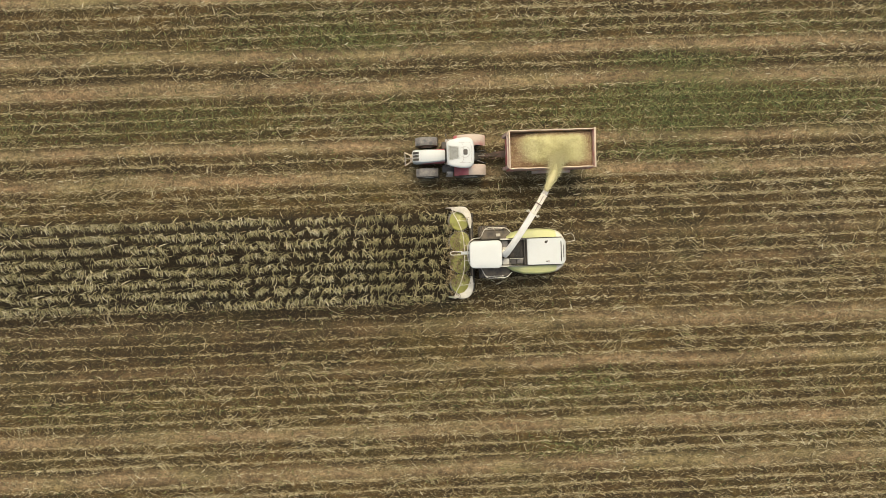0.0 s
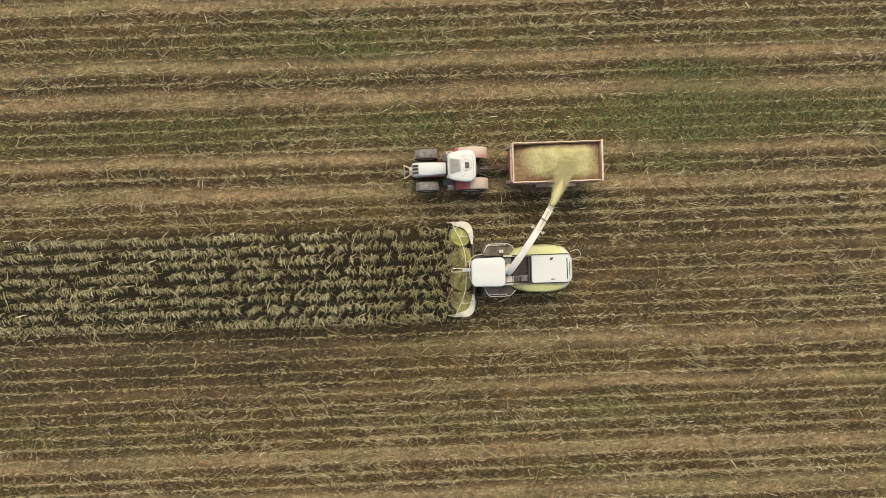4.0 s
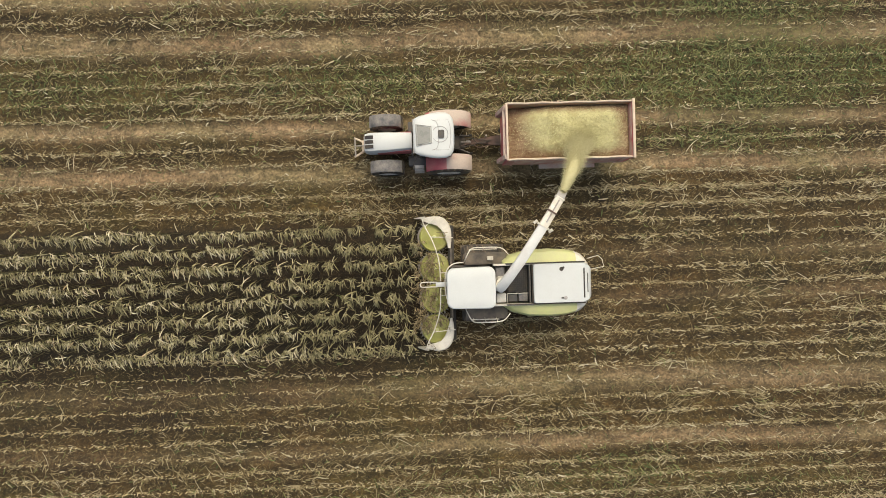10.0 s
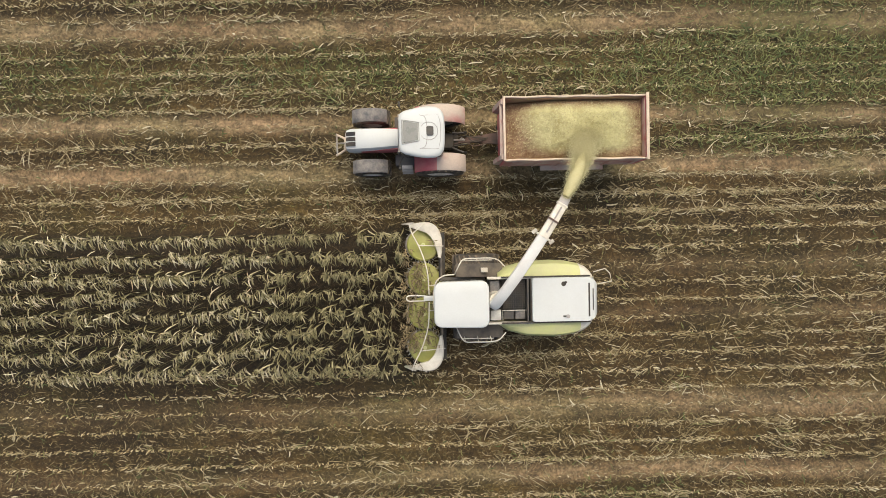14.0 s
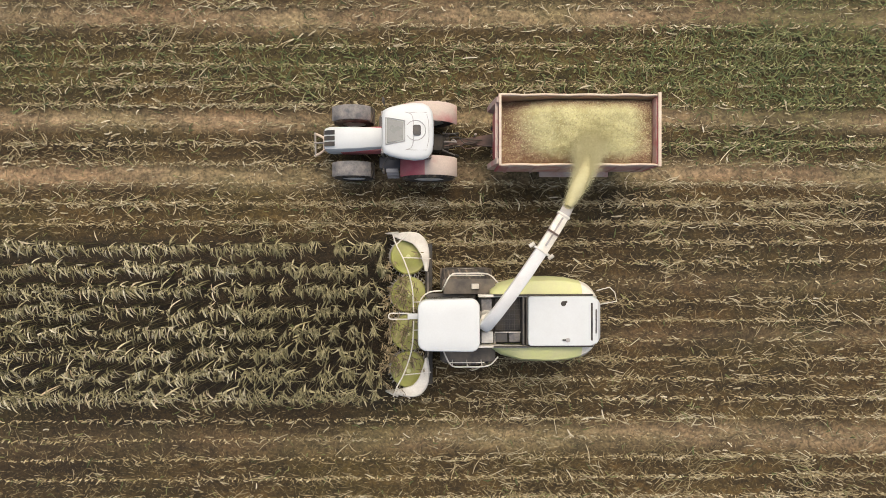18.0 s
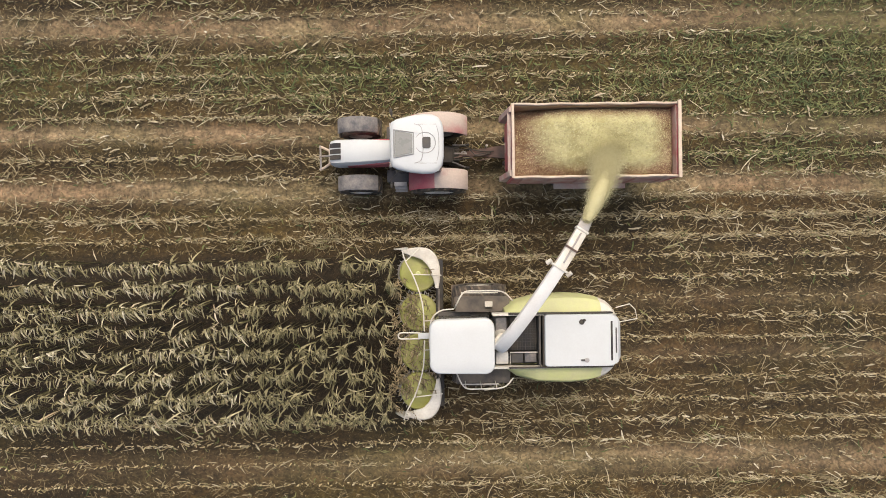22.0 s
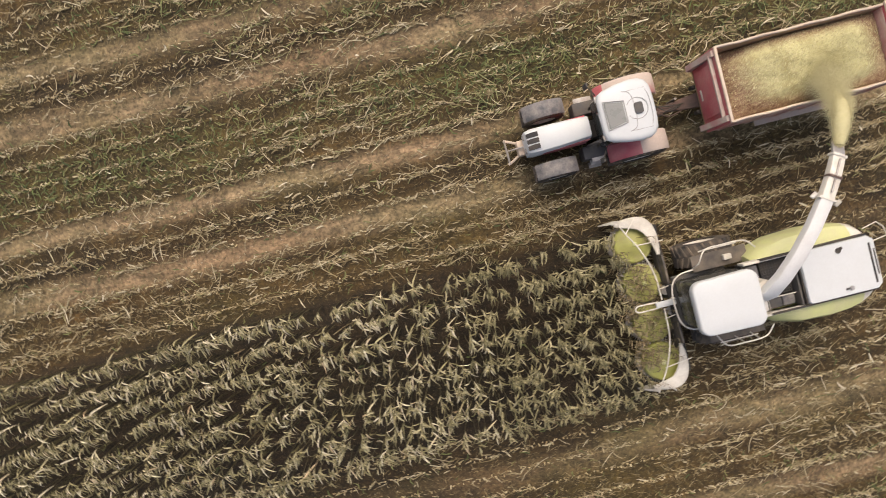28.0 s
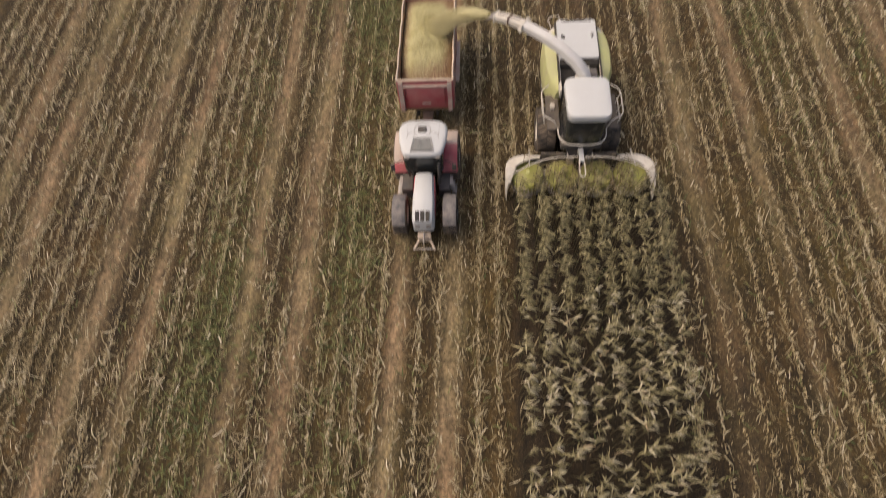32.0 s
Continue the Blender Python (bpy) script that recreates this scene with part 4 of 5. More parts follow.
def build_header():
    h = thing("maize_header", "wide maize header with four lime green cutting drums", "header")
    part("frame_beam", box(0.10, 0.36, -2.6, 2.6, 0.42, 0.85, 0.05), M_BLACK, h)
    part("back_wall", box(0.16, 0.24, -1.55, 1.55, 0.75, 1.18, 0.03), M_DECK, h)
    for y in (2.11, 0.70, -0.71, -2.09):
        dr = part("cutting_drum", loft([[(-0.52 + r * math.cos(a), y + r * math.sin(a), z) for a in (math.tau * k / 36 for k in range(36))] for r, z in ((0.54, 0.22), (0.65, 0.30), (0.675, 0.62), (0.66, 0.70), (0.61, 0.74), (0.55, 0.73), (0.33, 0.80), (0.13, 0.88), (0.05, 0.89))]), M_DISC, h, "lime green cutting drum")
        bm = bmesh.new()
        for k in range(30):
            a = math.tau * k / 30
            for z in (0.32, 0.55):
                q = [(-0.52 + r * math.cos(a + t), y + r * math.sin(a + t), z + dz) for r, t, dz in ((0.65, -0.035, 0), (0.65, 0.035, 0), (0.83, 0.06, 0), (0.65, -0.035, 0.04), (0.65, 0.035, 0.04), (0.83, 0.06, 0.02))]
                v = [bm.verts.new(p) for p in q]
                for f in ((0, 1, 2), (3, 5, 4), (0, 3, 4, 1), (1, 4, 5, 2), (2, 5, 3, 0)):
                    bm.faces.new([v[i] for i in f])
        tagged(part("tooth_ring", bm, M_STEEL, dr, "ring of steel drum teeth"), kind="stuff")
        part("hub_cap", cyl((-0.52, y, 0.86), (-0.52, y, 0.94), 0.09, 0.07, n=14, bev=0.01), M_LIME, dr)
        own = loft([[(-0.60 + r * math.cos(a) - 0.08, y + r * math.sin(a), z) for a in (math.tau * k / 24 for k in range(24))] for r, z in ((0.60, 0.10), (0.62, 0.14), (0.60, 0.18))])
        part("knife_disc", own, M_STEEL, dr)
    # curved white end guards
    for s in (1, -1):
        path = [(-1.05, 2.92), (-0.80, 2.97), (-0.48, 3.0), (-0.14, 2.94), (0.10, 2.70), (0.21, 2.36), (0.22, 1.95), (0.17, 1.58)]
        pts = [(p.x, p.y) for p in bent([(a, b, 0) for a, b in path], 4)]
        wid = [0.08 + 0.34 * math.sin(math.pi * min(1, max(0, (k / (len(pts) - 1)) * 1.02))) for k in range(len(pts))]
        secs = []
        for k, (x, y) in enumerate(pts):
            a, b = pts[max(k - 1, 0)], pts[min(k + 1, len(pts) - 1)]
            t = Vector((b[0] - a[0], b[1] - a[1], 0)).normalized()
            nrm = Vector((t.y, -t.x, 0))
            w, zt = wid[k], 0.86 + 0.20 * min(1, k / 9)
            ring = [(0.03, zt - 0.34), (0.03, zt - 0.06), (-0.02, zt), (-w, zt - 0.01), (-w - 0.02, zt - 0.06), (-w + 0.02, zt - 0.10), (-0.03, zt - 0.14), (-0.03, zt - 0.34)]
            secs.append([(x - nrm.x * q, s * (y - nrm.y * q), z) for q, z in ring])
        part("end_guard", loft(secs), M_CREAM, h, "curved dusty white end guard")
        part("divider_point", loft([[(x, s * (2.98 + yy), zz) for yy, zz in ((-w, z0), (w, z0), (w, z1), (-w, z1))] for x, w, z0, z1 in ((-0.9, 0.055, 0.25, 0.95), (-1.15, 0.04, 0.2, 0.70), (-1.42, 0.015, 0.15, 0.3))]), M_CREAM, h)
        rail = part("crop_rail", tube(bent([(-1.05, s * 2.92, 1.32), (-0.92, s * 2.55, 1.52), (-0.62, s * 1.95, 1.60), (-0.36, s * 1.1, 1.62), (-0.30, s * 0.15, 1.60)], 6), 0.024), M_CREAM, h, "thin white crop guide rail")
        for (x, y, x2, y2) in ((-0.92, 2.55, -0.45, 3.0), (-0.70, 2.10, 0.30, 2.05), (-0.32, 0.5, 0.32, 0.5)):
            part("rail_strut", tube([(x, s * y, 1.51), (x2, s * y2, 1.28 if x2 < 0.31 else 1.15)], 0.02), M_CREAM, rail)
        part("feed_roller", cyl((0.05, s * 0.35, 0.35), (0.05, s * 0.35, 1.15), 0.16, n=16), M_STEEL, h)
    # central push frame over the drums
    arm = part("push_frame", box(-0.52, 0.15, -0.10, 0.10, 1.48, 1.60, 0.03), M_WHITE, h, "white central push frame")
    part("frame_fork", tube(bent([(-0.45, 0.10, 1.54), (-0.8, 0.105, 1.52), (-1.12, 0.10, 1.50), (-1.20, 0.0, 1.50), (-1.12, -0.10, 1.50), (-0.8, -0.105, 1.52), (-0.45, -0.10, 1.54)], 5), 0.026), M_CREAM, arm)
    part("frame_post", box(0.08, 0.24, -0.09, 0.09, 0.8, 1.52, 0.03), M_CREAM, arm)
    return h


# ---- tractor, heading to -x ----
def build_tractor():
    t = thing("tractor", "white and red farm tractor with dusty fenders pulling a trailer", "tractor", (0, 6.27, 0))
    part("chassis", box(-3.1, 0.75, -0.30, 0.30, 0.62, 1.15, 0.06), M_BLACK, t)
    hood = part("hood", loft([[(x, y, z) for y, z in ((-w, zb), (-w, zt - 0.20), (-w * 0.86, zt - 0.06), (-w * 0.5, zt), (w * 0.5, zt), (w * 0.86, zt - 0.06), (w, zt - 0.20), (w, zb))] for x, w, zb, zt in ((-3.44, 0.30, 1.15, 1.66), (-3.40, 0.39, 1.10, 1.82), (-3.22, 0.43, 1.08, 1.91), (-2.4, 0.42, 1.08, 2.02), (-1.7, 0.38, 1.1, 2.10), (-1.36, 0.36, 1.15, 2.10))]), M_WHITE, t, "white engine hood")
    for y in (-0.20, 0.0, 0.20):
        part("grille_slot", loft([[(x, y - w, z), (x, y + w, z), (x, y + w, z + 0.03), (x, y - w, z + 0.03)] for x, w, z in ((-3.40, 0.07, 1.82), (-3.22, 0.08, 1.90), (-3.02, 0.075, 1.935))]), M_BLACK, hood)
    for s in (1, -1):
        part("hood_side", loft([[(x, s * 0.36, 1.02), (x, s * w, 1.05), (x, s * w, zt), (x, s * 0.36, zt)] for x, w, zt in ((-3.2, 0.42, 1.40), (-2.4, 0.435, 1.62), (-1.4, 0.41, 1.88))]), M_RED, hood, "red lower hood side")
        part("headlight", box(-3.47, -3.42, s * 0.22 - 0.09, s * 0.22 + 0.09, 1.42, 1.58, 0.02), M_STEEL, hood)
        wheel(t, -2.50, s * 1.0, 0.76, 0.58, M_CREAM, 20)
        part("front_fender", loft(fender(-2.50, s * 1.0, 0.84, 0.52, 40, 150)), M_GREY, t, "dusty grey plastic front fender").location.z = 0.76
        wheel(t, 0.24, s * 1.03, 0.97, 0.62, M_CREAM, 22)
        seam = 140 if s > 0 else 98
        f = part("rear_fender", loft(fender(0.24, s * 0.94, 1.05, 0.68, 18, seam)), M_PINK, t, "red rear fender pale with dust")
        f.location.z = 0.97
        part("fender_front", loft(fender(0.24, s * 0.94, 1.052, 0.682, seam - 1, 162)), M_RED, f, "bright red fender front")
        part("tail_light", box(1.20, 1.25, s * 0.94 - 0.22, s * 0.94 - 0.08, 0.22, 0.32, 0.015), M_RED, f)
        part("cab_post", tube([(-1.1, s * 0.62, 1.5), (-1.02, s * 0.72, 3.0)], 0.045), M_BLACK, t)
        part("cab_post", tube([(0.32, s * 0.66, 1.6), (0.28, s * 0.70, 3.0)], 0.045), M_BLACK, t)
        part("mirror_arm", tube(bent([(-1.12, s * 0.8, 2.6), (-1.3, s * 1.1, 2.65), (-1.28, s * 1.2, 2.5)]), 0.016), M_BLACK, t)
        part("mirror", box(-1.32, -1.25, s * 1.20 - 0.08, s * 1.20 + 0.08, 2.15, 2.55, 0.025), M_DARK, t)
        tank = part("step_tank", box(-1.55, -0.72, s * 0.52 if s > 0 else -0.98, 0.98 if s > 0 else -0.52, 0.55, 1.20, 0.08), M_DARK, t, "black fuel tank")
        for k in range(3):
            part("step", box(-1.30, -0.86, s * (1.0 + 0.07 * (2 - k)) - 0.10, s * (1.0 + 0.07 * (2 - k)) + 0.10, 0.5 + 0.32 * k, 0.54 + 0.32 * k, 0.008), M_STEEL, tank)
    part("exhaust", tube([(-1.35, -0.55, 1.3), (-1.33, -0.60, 2.3), (-1.30, -0.62, 2.62)], 0.06), M_DARK, t)
    part("cab", loft([[(-0.40 + x * f, y * f, z) for x, y in rounded(0.78, 0.78, 0.16)] for z, f in ((1.45, 0.80), (1.9, 0.98), (2.6, 1.0), (2.98, 0.95))]), M_GLASS, t, "dark glass cab")
    half = [(-0.86, 0.0), (-0.855, 0.50), (-0.80, 0.70), (-0.62, 0.80), (-0.20, 0.90), (0.20, 0.95), (0.50, 0.93), (0.68, 0.84), (0.80, 0.66), (0.84, 0.40), (0.85, 0.0)]
    ring = half[1:-1] + [half[-1]] + [(x, -y) for x, y in half[-2:0:-1]] + [half[0]]
    roof = part("roof", loft([[(-0.42 + x * f, y * f, z) for x, y in ring] for z, f in ((2.92, 0.92), (2.97, 0.99), (3.06, 1.0), (3.13, 0.955), (3.165, 0.88), (3.175, 0.80), (3.20, 0.50), (3.21, 0.15))]), M_WHITE, t, "white moulded cab roof")
    part("roof_window", loft([[(x, y, z) for x, y in ((-1.10, -0.40), (-1.10, 0.40), (-0.56, 0.30), (-0.56, -0.30))] for z in (3.175, 3.222)]), M_HATCH, roof, "grey tinted roof window")
    part("window_frame", tube([(-1.14, -0.44, 3.20), (-1.14, 0.44, 3.20), (-0.52, 0.335, 3.22), (-0.52, -0.335, 3.22), (-1.14, -0.44, 3.20)], 0.018), M_GROOVE, roof)
    part("roof_swirl", tube([(-0.16 + 0.33 * math.cos(a), 0.02 + 0.33 * math.sin(a), 3.205) for a in (radians(-150 + 25 * k) for k in range(13))], 0.012), M_GROOVE, roof)
    part("roof_seam", tube(bent([(-0.50, 0.62, 3.185), (-0.28, 0.5, 3.20), (-0.22, 0.0, 3.212), (-0.28, -0.5, 3.20), (-0.50, -0.62, 3.185)], 5), 0.010), M_GROOVE, roof)
    part("roof_seam", tube(bent([(0.20, 0.55, 3.172), (0.26, 0.3, 3.185), (0.27, 0.0, 3.19), (0.26, -0.3, 3.185), (0.20, -0.55, 3.172)], 5), 0.010), M_GROOVE, roof)
    part("roof_vent", loft([[(-0.12 + x, 0.02 + y, z) for x, y in rounded(0.13, 0.17, 0.06, 3)] for z in (3.19, 3.245)]), M_DARK, roof, "dark roof ventilation cover")
    for y in (-0.62, 0.60):
        part("roof_groove", tube([(-0.95, y * 0.9, 3.155), (-0.3, y, 3.180), (0.2, y, 3.165)], 0.014), M_GROOVE, roof)
    for y in (-0.6, 0.6):
        part("work_light", box(-1.30, -1.22, y - 0.10, y + 0.10, 2.90, 3.0, 0.02), M_STEEL, roof)
    # front linkage
    link = part("front_linkage", box(-3.62, -3.36, -0.26, 0.26, 0.55, 0.95, 0.04), M_RAIL, t, "pale dusty front linkage")
    for s in (1, -1):
        part("lift_arm", tube([(-3.5, s * 0.16, 0.75), (-3.82, s * 0.34, 0.62), (-4.0, s * 0.42, 0.60)], 0.045), M_RAIL, link)
    part("cross_bar", tube([(-3.95, -0.44, 0.62), (-3.97, 0.44, 0.62)], 0.035), M_STEEL, link)
    part("top_link", tube([(-3.45, 0, 1.05), (-3.95, 0, 0.95)], 0.03), M_STEEL, link)
    # rear hitch
    hitch = part("rear_hitch", box(0.72, 0.98, -0.24, 0.24, 0.45, 1.1, 0.03), M_BLACK, t)
    for s in (1, -1):
        part("lift_arm", tube([(0.7, s * 0.30, 0.7), (1.35, s * 0.42, 0.62)], 0.045), M_BLACK, hitch)
        part("lift_rod", tube([(0.75, s * 0.30, 1.25), (1.2, s * 0.39, 0.66)], 0.028), M_STEEL, hitch)
    for k, (ya, yb) in enumerate(((0.2, 0.05), (-0.15, -0.12), (-0.22, 0.08))):
        part("hydraulic_hose", tube(bent([(0.8, ya, 1.2), (1.2 + 0.1 * k, ya + 0.12, 0.92), (1.6, yb - 0.1, 1.05), (2.1, yb, 0.98)], 5), 0.018), M_DRAW if k == 1 else M_BLACK, hitch)
    part("top_link", tube([(0.8, 0.0, 1.25), (1.25, 0.03, 1.02)], 0.03), M_STEEL, hitch)
    part("pto_shaft", tube([(0.95, -0.02, 0.80), (2.0, 0.0, 0.92)], 0.05), M_DRAW, hitch)
    part("hydraulic_hose", tube(bent([(0.85, 0.12, 1.15), (1.3, 0.22, 0.85), (1.75, 0.12, 0.98), (2.2, 0.1, 1.0)], 5), 0.02), M_BLACK, hitch)
    return t


# ---- trailer ----
def build_trailer():
    t = thing("tipping_trailer", "dusty red tipping trailer with cream board edges", "trailer", (0, 6.36, 0))
    X0, X1, Y, ZB, ZT = 2.62, 7.92, 1.19, 1.32, 3.0
    part("bed", box(X0, X1, -Y + 0.02, Y - 0.02, ZB - 0.14, ZB, 0.02), M_INNER, t)
    for s in (1, -1):
        w = part("side_board", box(X0 + 0.06, X1 - 0.06, s * (Y - 0.03) - 0.025, s * (Y - 0.03) + 0.025, ZB, ZT - 0.05, 0.006), M_SIDE, t, "dusty red side board")
        # slightly wavy top edge
        part("board_edge", tube([(X0 + 0.05 + (X1 - X0 - 0.1) * k / 14, s * (Y - 0.03) + 0.014 * math.sin(k * 1.7 + s), ZT - 0.05 + 0.008 * math.sin(k * 2.3)) for k in range(15)], 0.040, 6), M_RAIL, w, "pale dusty top edge")
        for k in range(6):
            x = X0 + 0.35 + 0.92 * k
            part("side_rib", box(x - 0.04, x + 0.04, s * (Y + 0.0) - 0.03, s * (Y + 0.0) + 0.03, ZB, ZT - 0.12, 0.01), M_SIDE, w)
        part("inner_lining", box(X0 + 0.08, X1 - 0.08, s * (Y - 0.075) - 0.012, s * (Y - 0.075) + 0.012, ZB, ZT - 0.10, 0.003), M_INNER, w)
        for x in (4.85, 6.15):
            wheel(t, x, s * 0.93, 0.55, 0.42, M_CREAM, 18)
        part("mudguard", box(4.25, 6.75, s * 1.22 - 0.14, s * 1.22 + 0.14, 1.16, 1.21, 0.015), M_PINK, t, "flat dusty mudguard")
        part("chassis_beam", box(2.5, 7.7, s * 0.42 - 0.06, s * 0.42 + 0.06, 0.92, 1.18, 0.02), M_BLACK, t)
    fr = part("front_board", loft([[(x, -Y, z), (x, Y, z), (x + 0.06, Y, z), (x + 0.06, -Y, z)] for x, z in ((X0 - 0.02, ZB), (X0 - 0.02, ZT - 0.04))]), M_RED, t, "red front board")
    part("board_edge", box(X0 - 0.04, X0 + 0.05, -Y, Y, ZT - 0.06, ZT + 0.02, 0.02), M_RAIL, fr)
    for y in (-1.02, 1.02):
        part("front_brace", loft([[(x, y - 0.09, z), (x, y + 0.09, z), (X0, y + 0.09, z), (X0, y - 0.09, z)] for x, z in ((X0 - 0.10, ZB - 0.1), (X0 - 0.28, ZB + 0.1), (X0 - 0.16, ZT - 0.5), (X0 - 0.10, ZT - 0.1))]), M_PINK, fr)
    part("front_panel", box(X0 - 0.10, X0 - 0.03, -0.78, 0.78, ZB + 0.2, ZT - 0.35, 0.02), M_RED, fr)
    part("cross_rib", box(X0 - 0.14, X0 - 0.03, -1.0, 1.0, ZT - 0.32, ZT - 0.24, 0.012), M_PINK, fr)
    part("maker_plate", box(X0 - 0.108, X0 - 0.10, -0.18, 0.18, ZB + 0.34, ZB + 0.44, 0), M_CREAM, fr, "small pale plate")
    rr = part("tail_board", box(X1 - 0.04, X1 + 0.03, -Y, Y, ZB, ZT + 0.02, 0.01), M_RED, t, "red tail board")
    part("board_edge", box(X1 - 0.06, X1 + 0.05, -Y - 0.04, Y + 0.04, ZT + 0.0, ZT + 0.07, 0.02), M_RAIL, rr)
    part("inner_lining", box(X1 - 0.075, X1 - 0.045, -Y + 0.1, Y - 0.1, ZB, ZT - 0.1, 0.004), M_SIDE, rr)
    # drawbar
    bar = part("drawbar", loft([[(x, -w, z), (x, w, z), (x, w, z + 0.16), (x, -w, z + 0.16)] for x, w, z in ((3.2, 0.30, 0.92), (2.3, 0.20, 0.80), (1.25, 0.07, 0.62))]), M_DRAW, t, "dusty brown drawbar")
    part("hitch_eye", tube([(1.25 - 0.10 + 0.08 * math.cos(a), 0.08 * math.sin(a), 0.68) for a in (math.tau * k / 12 for k in range(13))], 0.028), M_STEEL, bar)
    part("jack_leg", tube([(1.95, 0.22, 1.05), (1.95, 0.22, 0.35)], 0.045), M_STEEL, bar)
    for x in (4.85, 6.15):
        part("axle", cyl((x, -0.9, 0.55), (x, 0.9, 0.55), 0.07), M_BLACK, t)
    return t


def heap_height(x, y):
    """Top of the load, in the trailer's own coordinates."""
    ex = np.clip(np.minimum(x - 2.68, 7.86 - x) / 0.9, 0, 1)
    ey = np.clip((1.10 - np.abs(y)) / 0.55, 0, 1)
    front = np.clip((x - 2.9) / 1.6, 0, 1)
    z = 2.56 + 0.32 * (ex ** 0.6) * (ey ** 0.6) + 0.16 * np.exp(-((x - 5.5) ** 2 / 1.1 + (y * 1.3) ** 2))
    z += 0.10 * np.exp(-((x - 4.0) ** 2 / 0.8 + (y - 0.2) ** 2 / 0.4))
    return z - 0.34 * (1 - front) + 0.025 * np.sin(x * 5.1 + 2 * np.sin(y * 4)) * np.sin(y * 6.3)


def build_load():
    rng = np.random.default_rng(31)
    xs, ys = np.linspace(2.69, 7.84, 110), np.linspace(-1.09, 1.09, 52)
    X, Y = np.meshgrid(xs, ys)
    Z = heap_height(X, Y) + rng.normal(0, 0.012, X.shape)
    ny, nx = X.shape
    idx = np.arange(nx * ny).reshape(ny, nx)
    q = np.stack([idx[:-1, :-1], idx[:-1, 1:], idx[1:, 1:], idx[1:, :-1]], -1).reshape(-1, 4)
    V = np.stack([X, Y + 6.36, Z], -1).reshape(-1, 3)
    # skirt down to the bed
    rim = np.concatenate([idx[0, :], idx[1:, -1], idx[-1, -2::-1], idx[-2:0:-1, 0]])
    low = V[rim].copy()
    low[:, 2] = 1.33
    base = len(V)
    k = len(rim)
    sk = np.stack([rim, base + np.arange(k), base + (np.arange(k) + 1) % k, np.roll(rim, -1)], -1)
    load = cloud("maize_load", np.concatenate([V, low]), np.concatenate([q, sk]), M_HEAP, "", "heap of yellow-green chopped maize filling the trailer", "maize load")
    # browner and darker towards the front and along all four walls
    brown_rim = np.clip(1.5 - (X - 2.69) / 0.95 - 0.35 * Y, 0, 1) + np.clip(1.25 - (1.09 - np.abs(Y)) / 0.34, 0, 0.9) + np.clip(1.15 - (7.84 - X) / 0.75, 0, 0.9)
    a = load.data.attributes.new("brown_rim", 'FLOAT', 'POINT')
    a.data.foreach_set("value", np.concatenate([np.clip(brown_rim + rng.normal(0, 0.12, brown_rim.shape), 0, 1).ravel(), np.zeros(k)]).astype(np.float32))
    n = 11000
    x, y = rng.uniform(2.75, 7.8, n), rng.uniform(-1.06, 1.06, n)
    mound = np.exp(-((x - 4.2) ** 2 / 0.9 + (y - 0.15) ** 2 / 0.45)) + np.exp(-((x - 6.4) ** 2 / 1.1 + (y - 0.1) ** 2 / 0.5))
    m = rng.random(n) < np.clip(0.04 + 0.96 * mound, 0, 1) * np.clip((1.12 - np.abs(y)) / 0.4, 0.05, 1)
    x, y = x[m], y[m]
    n = len(x)
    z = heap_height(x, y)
    Vr, F = ribbons(rng, x, y + 6.36, rng.uniform(0.018, 0.05, n), rng.uniform(0.010, 0.026, n), rng.uniform(0, math.tau, n), np.zeros(n), np.zeros(n), 0.0)
    Vr = Vr.reshape(n, 6, 3)
    Vr[:, :, 2] += z[:, None]
    cloud("chopped_maize", Vr.reshape(-1, 3), F, M_CHOP, "stuff", "loose chopped maize pieces").parent = load


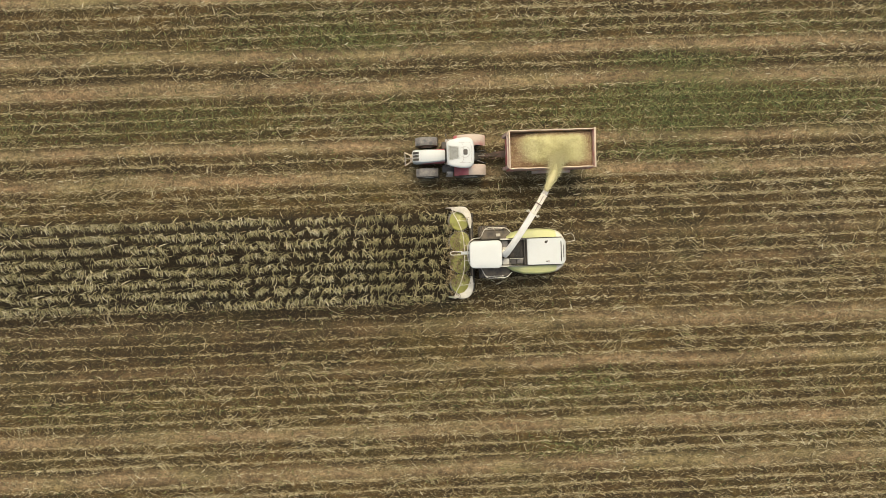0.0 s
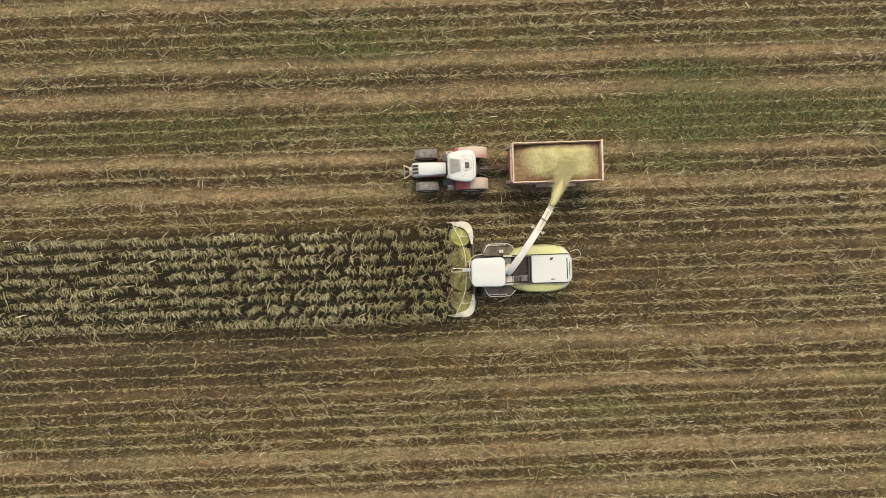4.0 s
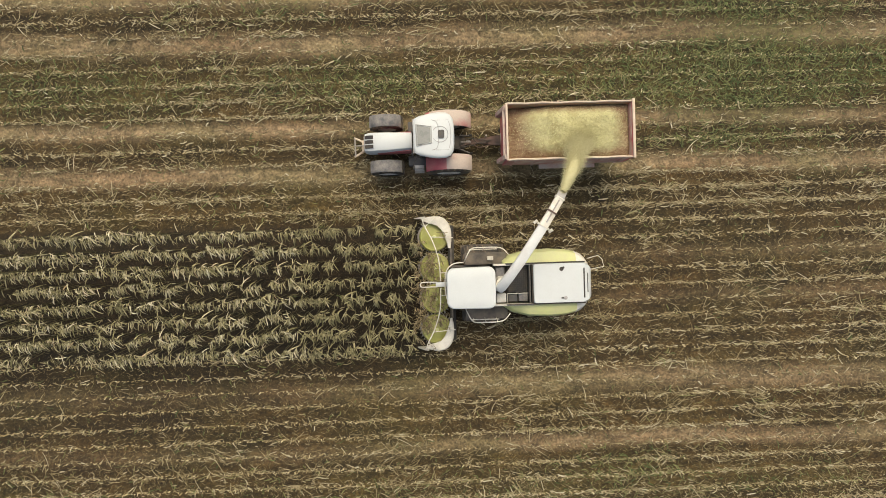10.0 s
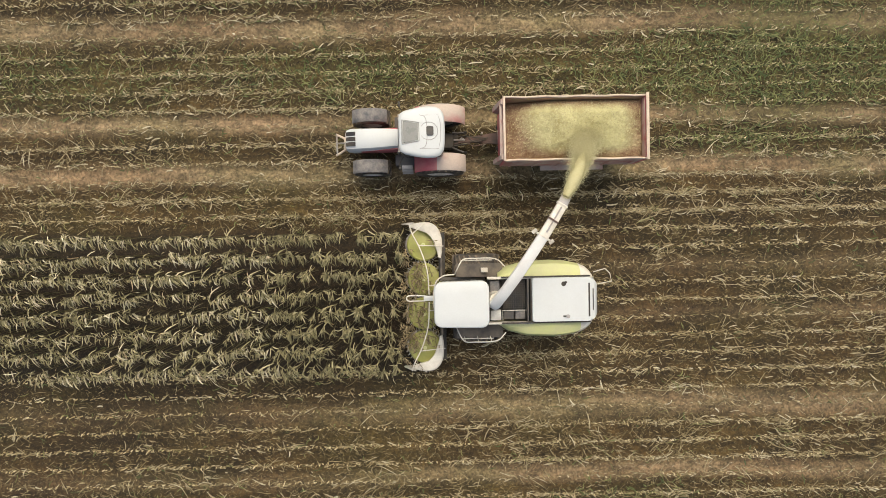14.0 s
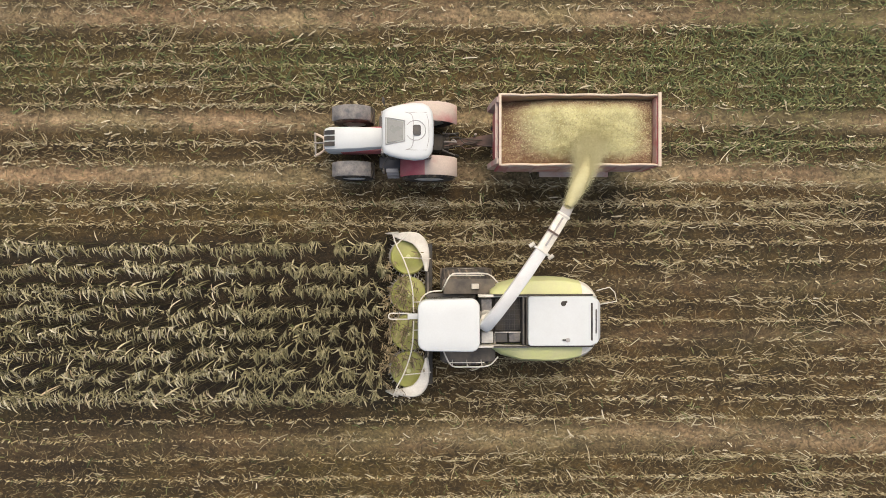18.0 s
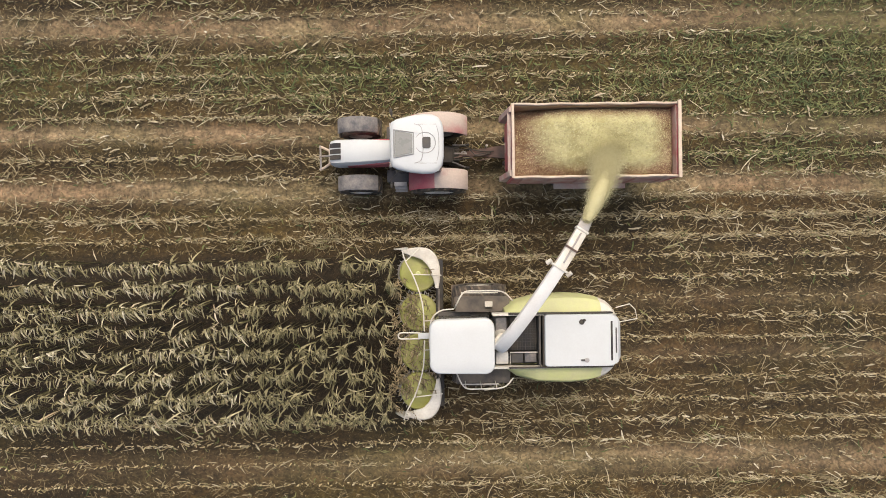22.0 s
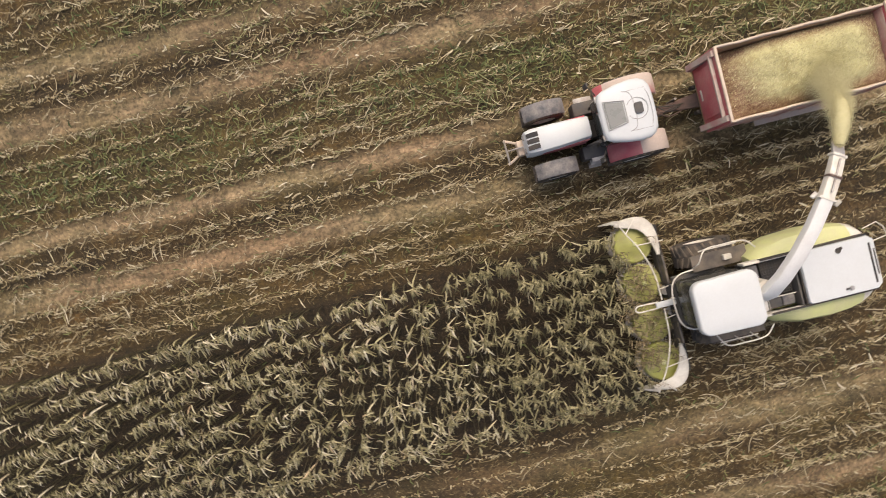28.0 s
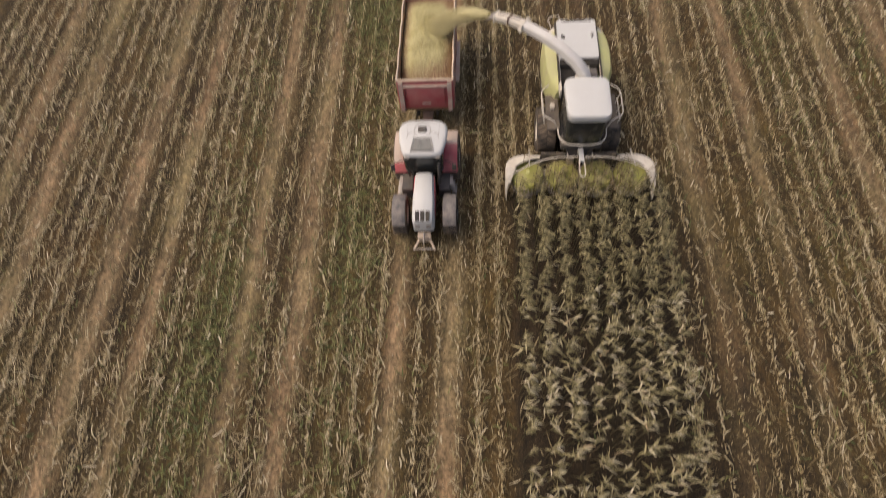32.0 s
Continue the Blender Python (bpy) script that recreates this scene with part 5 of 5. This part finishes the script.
def build_stream():
    """The jet of chopped maize from the spout into the trailer, as flying pieces."""
    rng = np.random.default_rng(32)
    p0, p1, p2, p3 = (np.array(p) for p in ((4.52, 3.70, 4.50), (4.92, 4.4, 4.42), (5.32, 5.1, 3.95), (5.66, 6.0, 2.80)))
    n = 130000
    t = rng.random(n) ** 0.85
    c = ((1 - t) ** 3)[:, None] * p0 + (3 * t * (1 - t) ** 2)[:, None] * p1 + (3 * t * t * (1 - t))[:, None] * p2 + (t ** 3)[:, None] * p3
    spread = 0.065 + 0.21 * t ** 1.2
    c = c + rng.normal(0, 1, (n, 3)) * spread[:, None] * np.array([1.0, 0.7, 0.55])
    pts = [(1 - u) ** 3 * p0 + 3 * u * (1 - u) ** 2 * p1 + 3 * u * u * (1 - u) * p2 + u ** 3 * p3 for u in (0, 0.2, 0.4, 0.6, 0.8)]
    bm = tube(bent([tuple(p) for p in pts], 5), [0.12 + 0.12 * math.sin(math.pi * i / 20) - 0.09 * (i / 20) ** 3 for i in range(21)], 14)
    for v in bm.verts:
        v.co += noise.noise_vector(v.co * 4.0) * 0.035
    tagged(new("stream_core", mesh_of(bm, "stream_core", M_CORE)), "dense yellow-green core of the blown chopped maize", "chopped maize", kind="stuff")
    scatter("chopped_stream", c, M_JET, "jet of yellow-green chopped maize blown into the trailer", rng, 0.006, 0.016)
    m = 13000            # dust and fine pieces that burst up over the load
    r = rng.random(m) ** 0.8
    a = np.stack([5.6 + 0.55 * r + rng.normal(0, 0.2 + 0.5 * r, m), 6.0 + 0.55 * r + rng.normal(0, 0.1 + 0.32 * r, m), 2.80 + np.abs(rng.normal(0, 0.22, m))], -1)
    a = a[(a[:, 1] > 5.3) & (a[:, 1] < 7.45) & (a[:, 0] < 7.85)]
    scatter("chopped_dust", a, M_MIST, "fine olive dust and bits bursting up where the jet lands", rng, 0.004, 0.010)


def scatter(name, c, mat, label, rng, small, large):
    """Tiny flying strips at the given places, none below the load's top."""
    n = len(c)
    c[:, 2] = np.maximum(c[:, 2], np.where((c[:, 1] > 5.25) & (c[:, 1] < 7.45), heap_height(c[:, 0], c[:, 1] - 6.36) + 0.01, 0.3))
    V, F = ribbons(rng, c[:, 0], c[:, 1], rng.uniform(small, large, n), rng.uniform(0.75 * small, 0.7 * large, n), rng.uniform(0, math.tau, n), rng.uniform(-0.03, 0.03, n), np.zeros(n), 0.0)
    V = V.reshape(n, 6, 3)
    V[:, :, 2] += c[:, 2][:, None]
    cloud(name, V.reshape(-1, 3), F, mat, "stuff", label, "chopped maize")


def build_fallen():
    """Cut plants that lie on the header and broken ones left on the ground."""
    rng = np.random.default_rng(33)
    spots = []
    for k in range(102):
        y = rng.uniform(-2.6, 2.3) if k < 34 or k > 82 else rng.uniform(-1.9, 1.7)
        spots.append((rng.uniform(-1.9, -1.0) if k < 78 else rng.uniform(-1.0, -0.45), y, rng.uniform(0.1, 0.35), rng.uniform(8, 40), rng.uniform(-30, 30), rng.uniform(0.52, 0.74)))
    for x, y, z, tip, turn, sc in spots:
        k = int(rng.integers(len(VARIANTS)))
        e = new("cut_maize")
        e.matrix_world = pose(x, y, z, 0, tip, turn) @ Matrix.Scale(sc, 4)
        tagged(e, "cut maize stalk with leaves drawn into the header", "cut maize", "cut maize on the header")
        for nm, va, mt in zip(("stalk", "foliage"), VARIANTS[k][:2], (M_STALK, M_CUTLEAF)):
            o = new(nm, CUT.setdefault((nm, k, "cut"), plain_mesh(nm, *va, mt)))
            o.parent = e
    lying = [(0.4, 3.75, 84), (0.8, 3.95, 84), (1.3, 3.8, 84), (-0.2, 3.9, 84), (1.0, 3.6, 84)]
    lying += [(-3.4 - 0.34 * k, 3.35 + 0.12 * math.sin(k * 2.1), 58 + 7 * math.sin(k * 1.3)) for k in range(14)]
    for x, y, tip in lying:
        k = int(rng.integers(len(VARIANTS)))
        e = new("fallen_maize")
        e.matrix_world = pose(x, y, 0.06, 0, tip if tip > 70 or rng.random() < 0.5 else -tip, rng.uniform(-30, 30)) @ Matrix.Scale(0.7, 4)
        tagged(e, "broken maize plant lying flat on the soil", "fallen maize", "fallen maize beside the cut strip")
        for nm, va, mt in zip(("stalk", "foliage"), VARIANTS[k][:2], (M_STALK, M_LEAF)):
            o = new(nm, CUT.setdefault((nm, k), plain_mesh(nm, *va, mt)))
            o.parent = e


CUT = {}
build_harvester()
build_header()
build_tractor()
build_trailer()
build_load()
build_stream()
build_fallen()
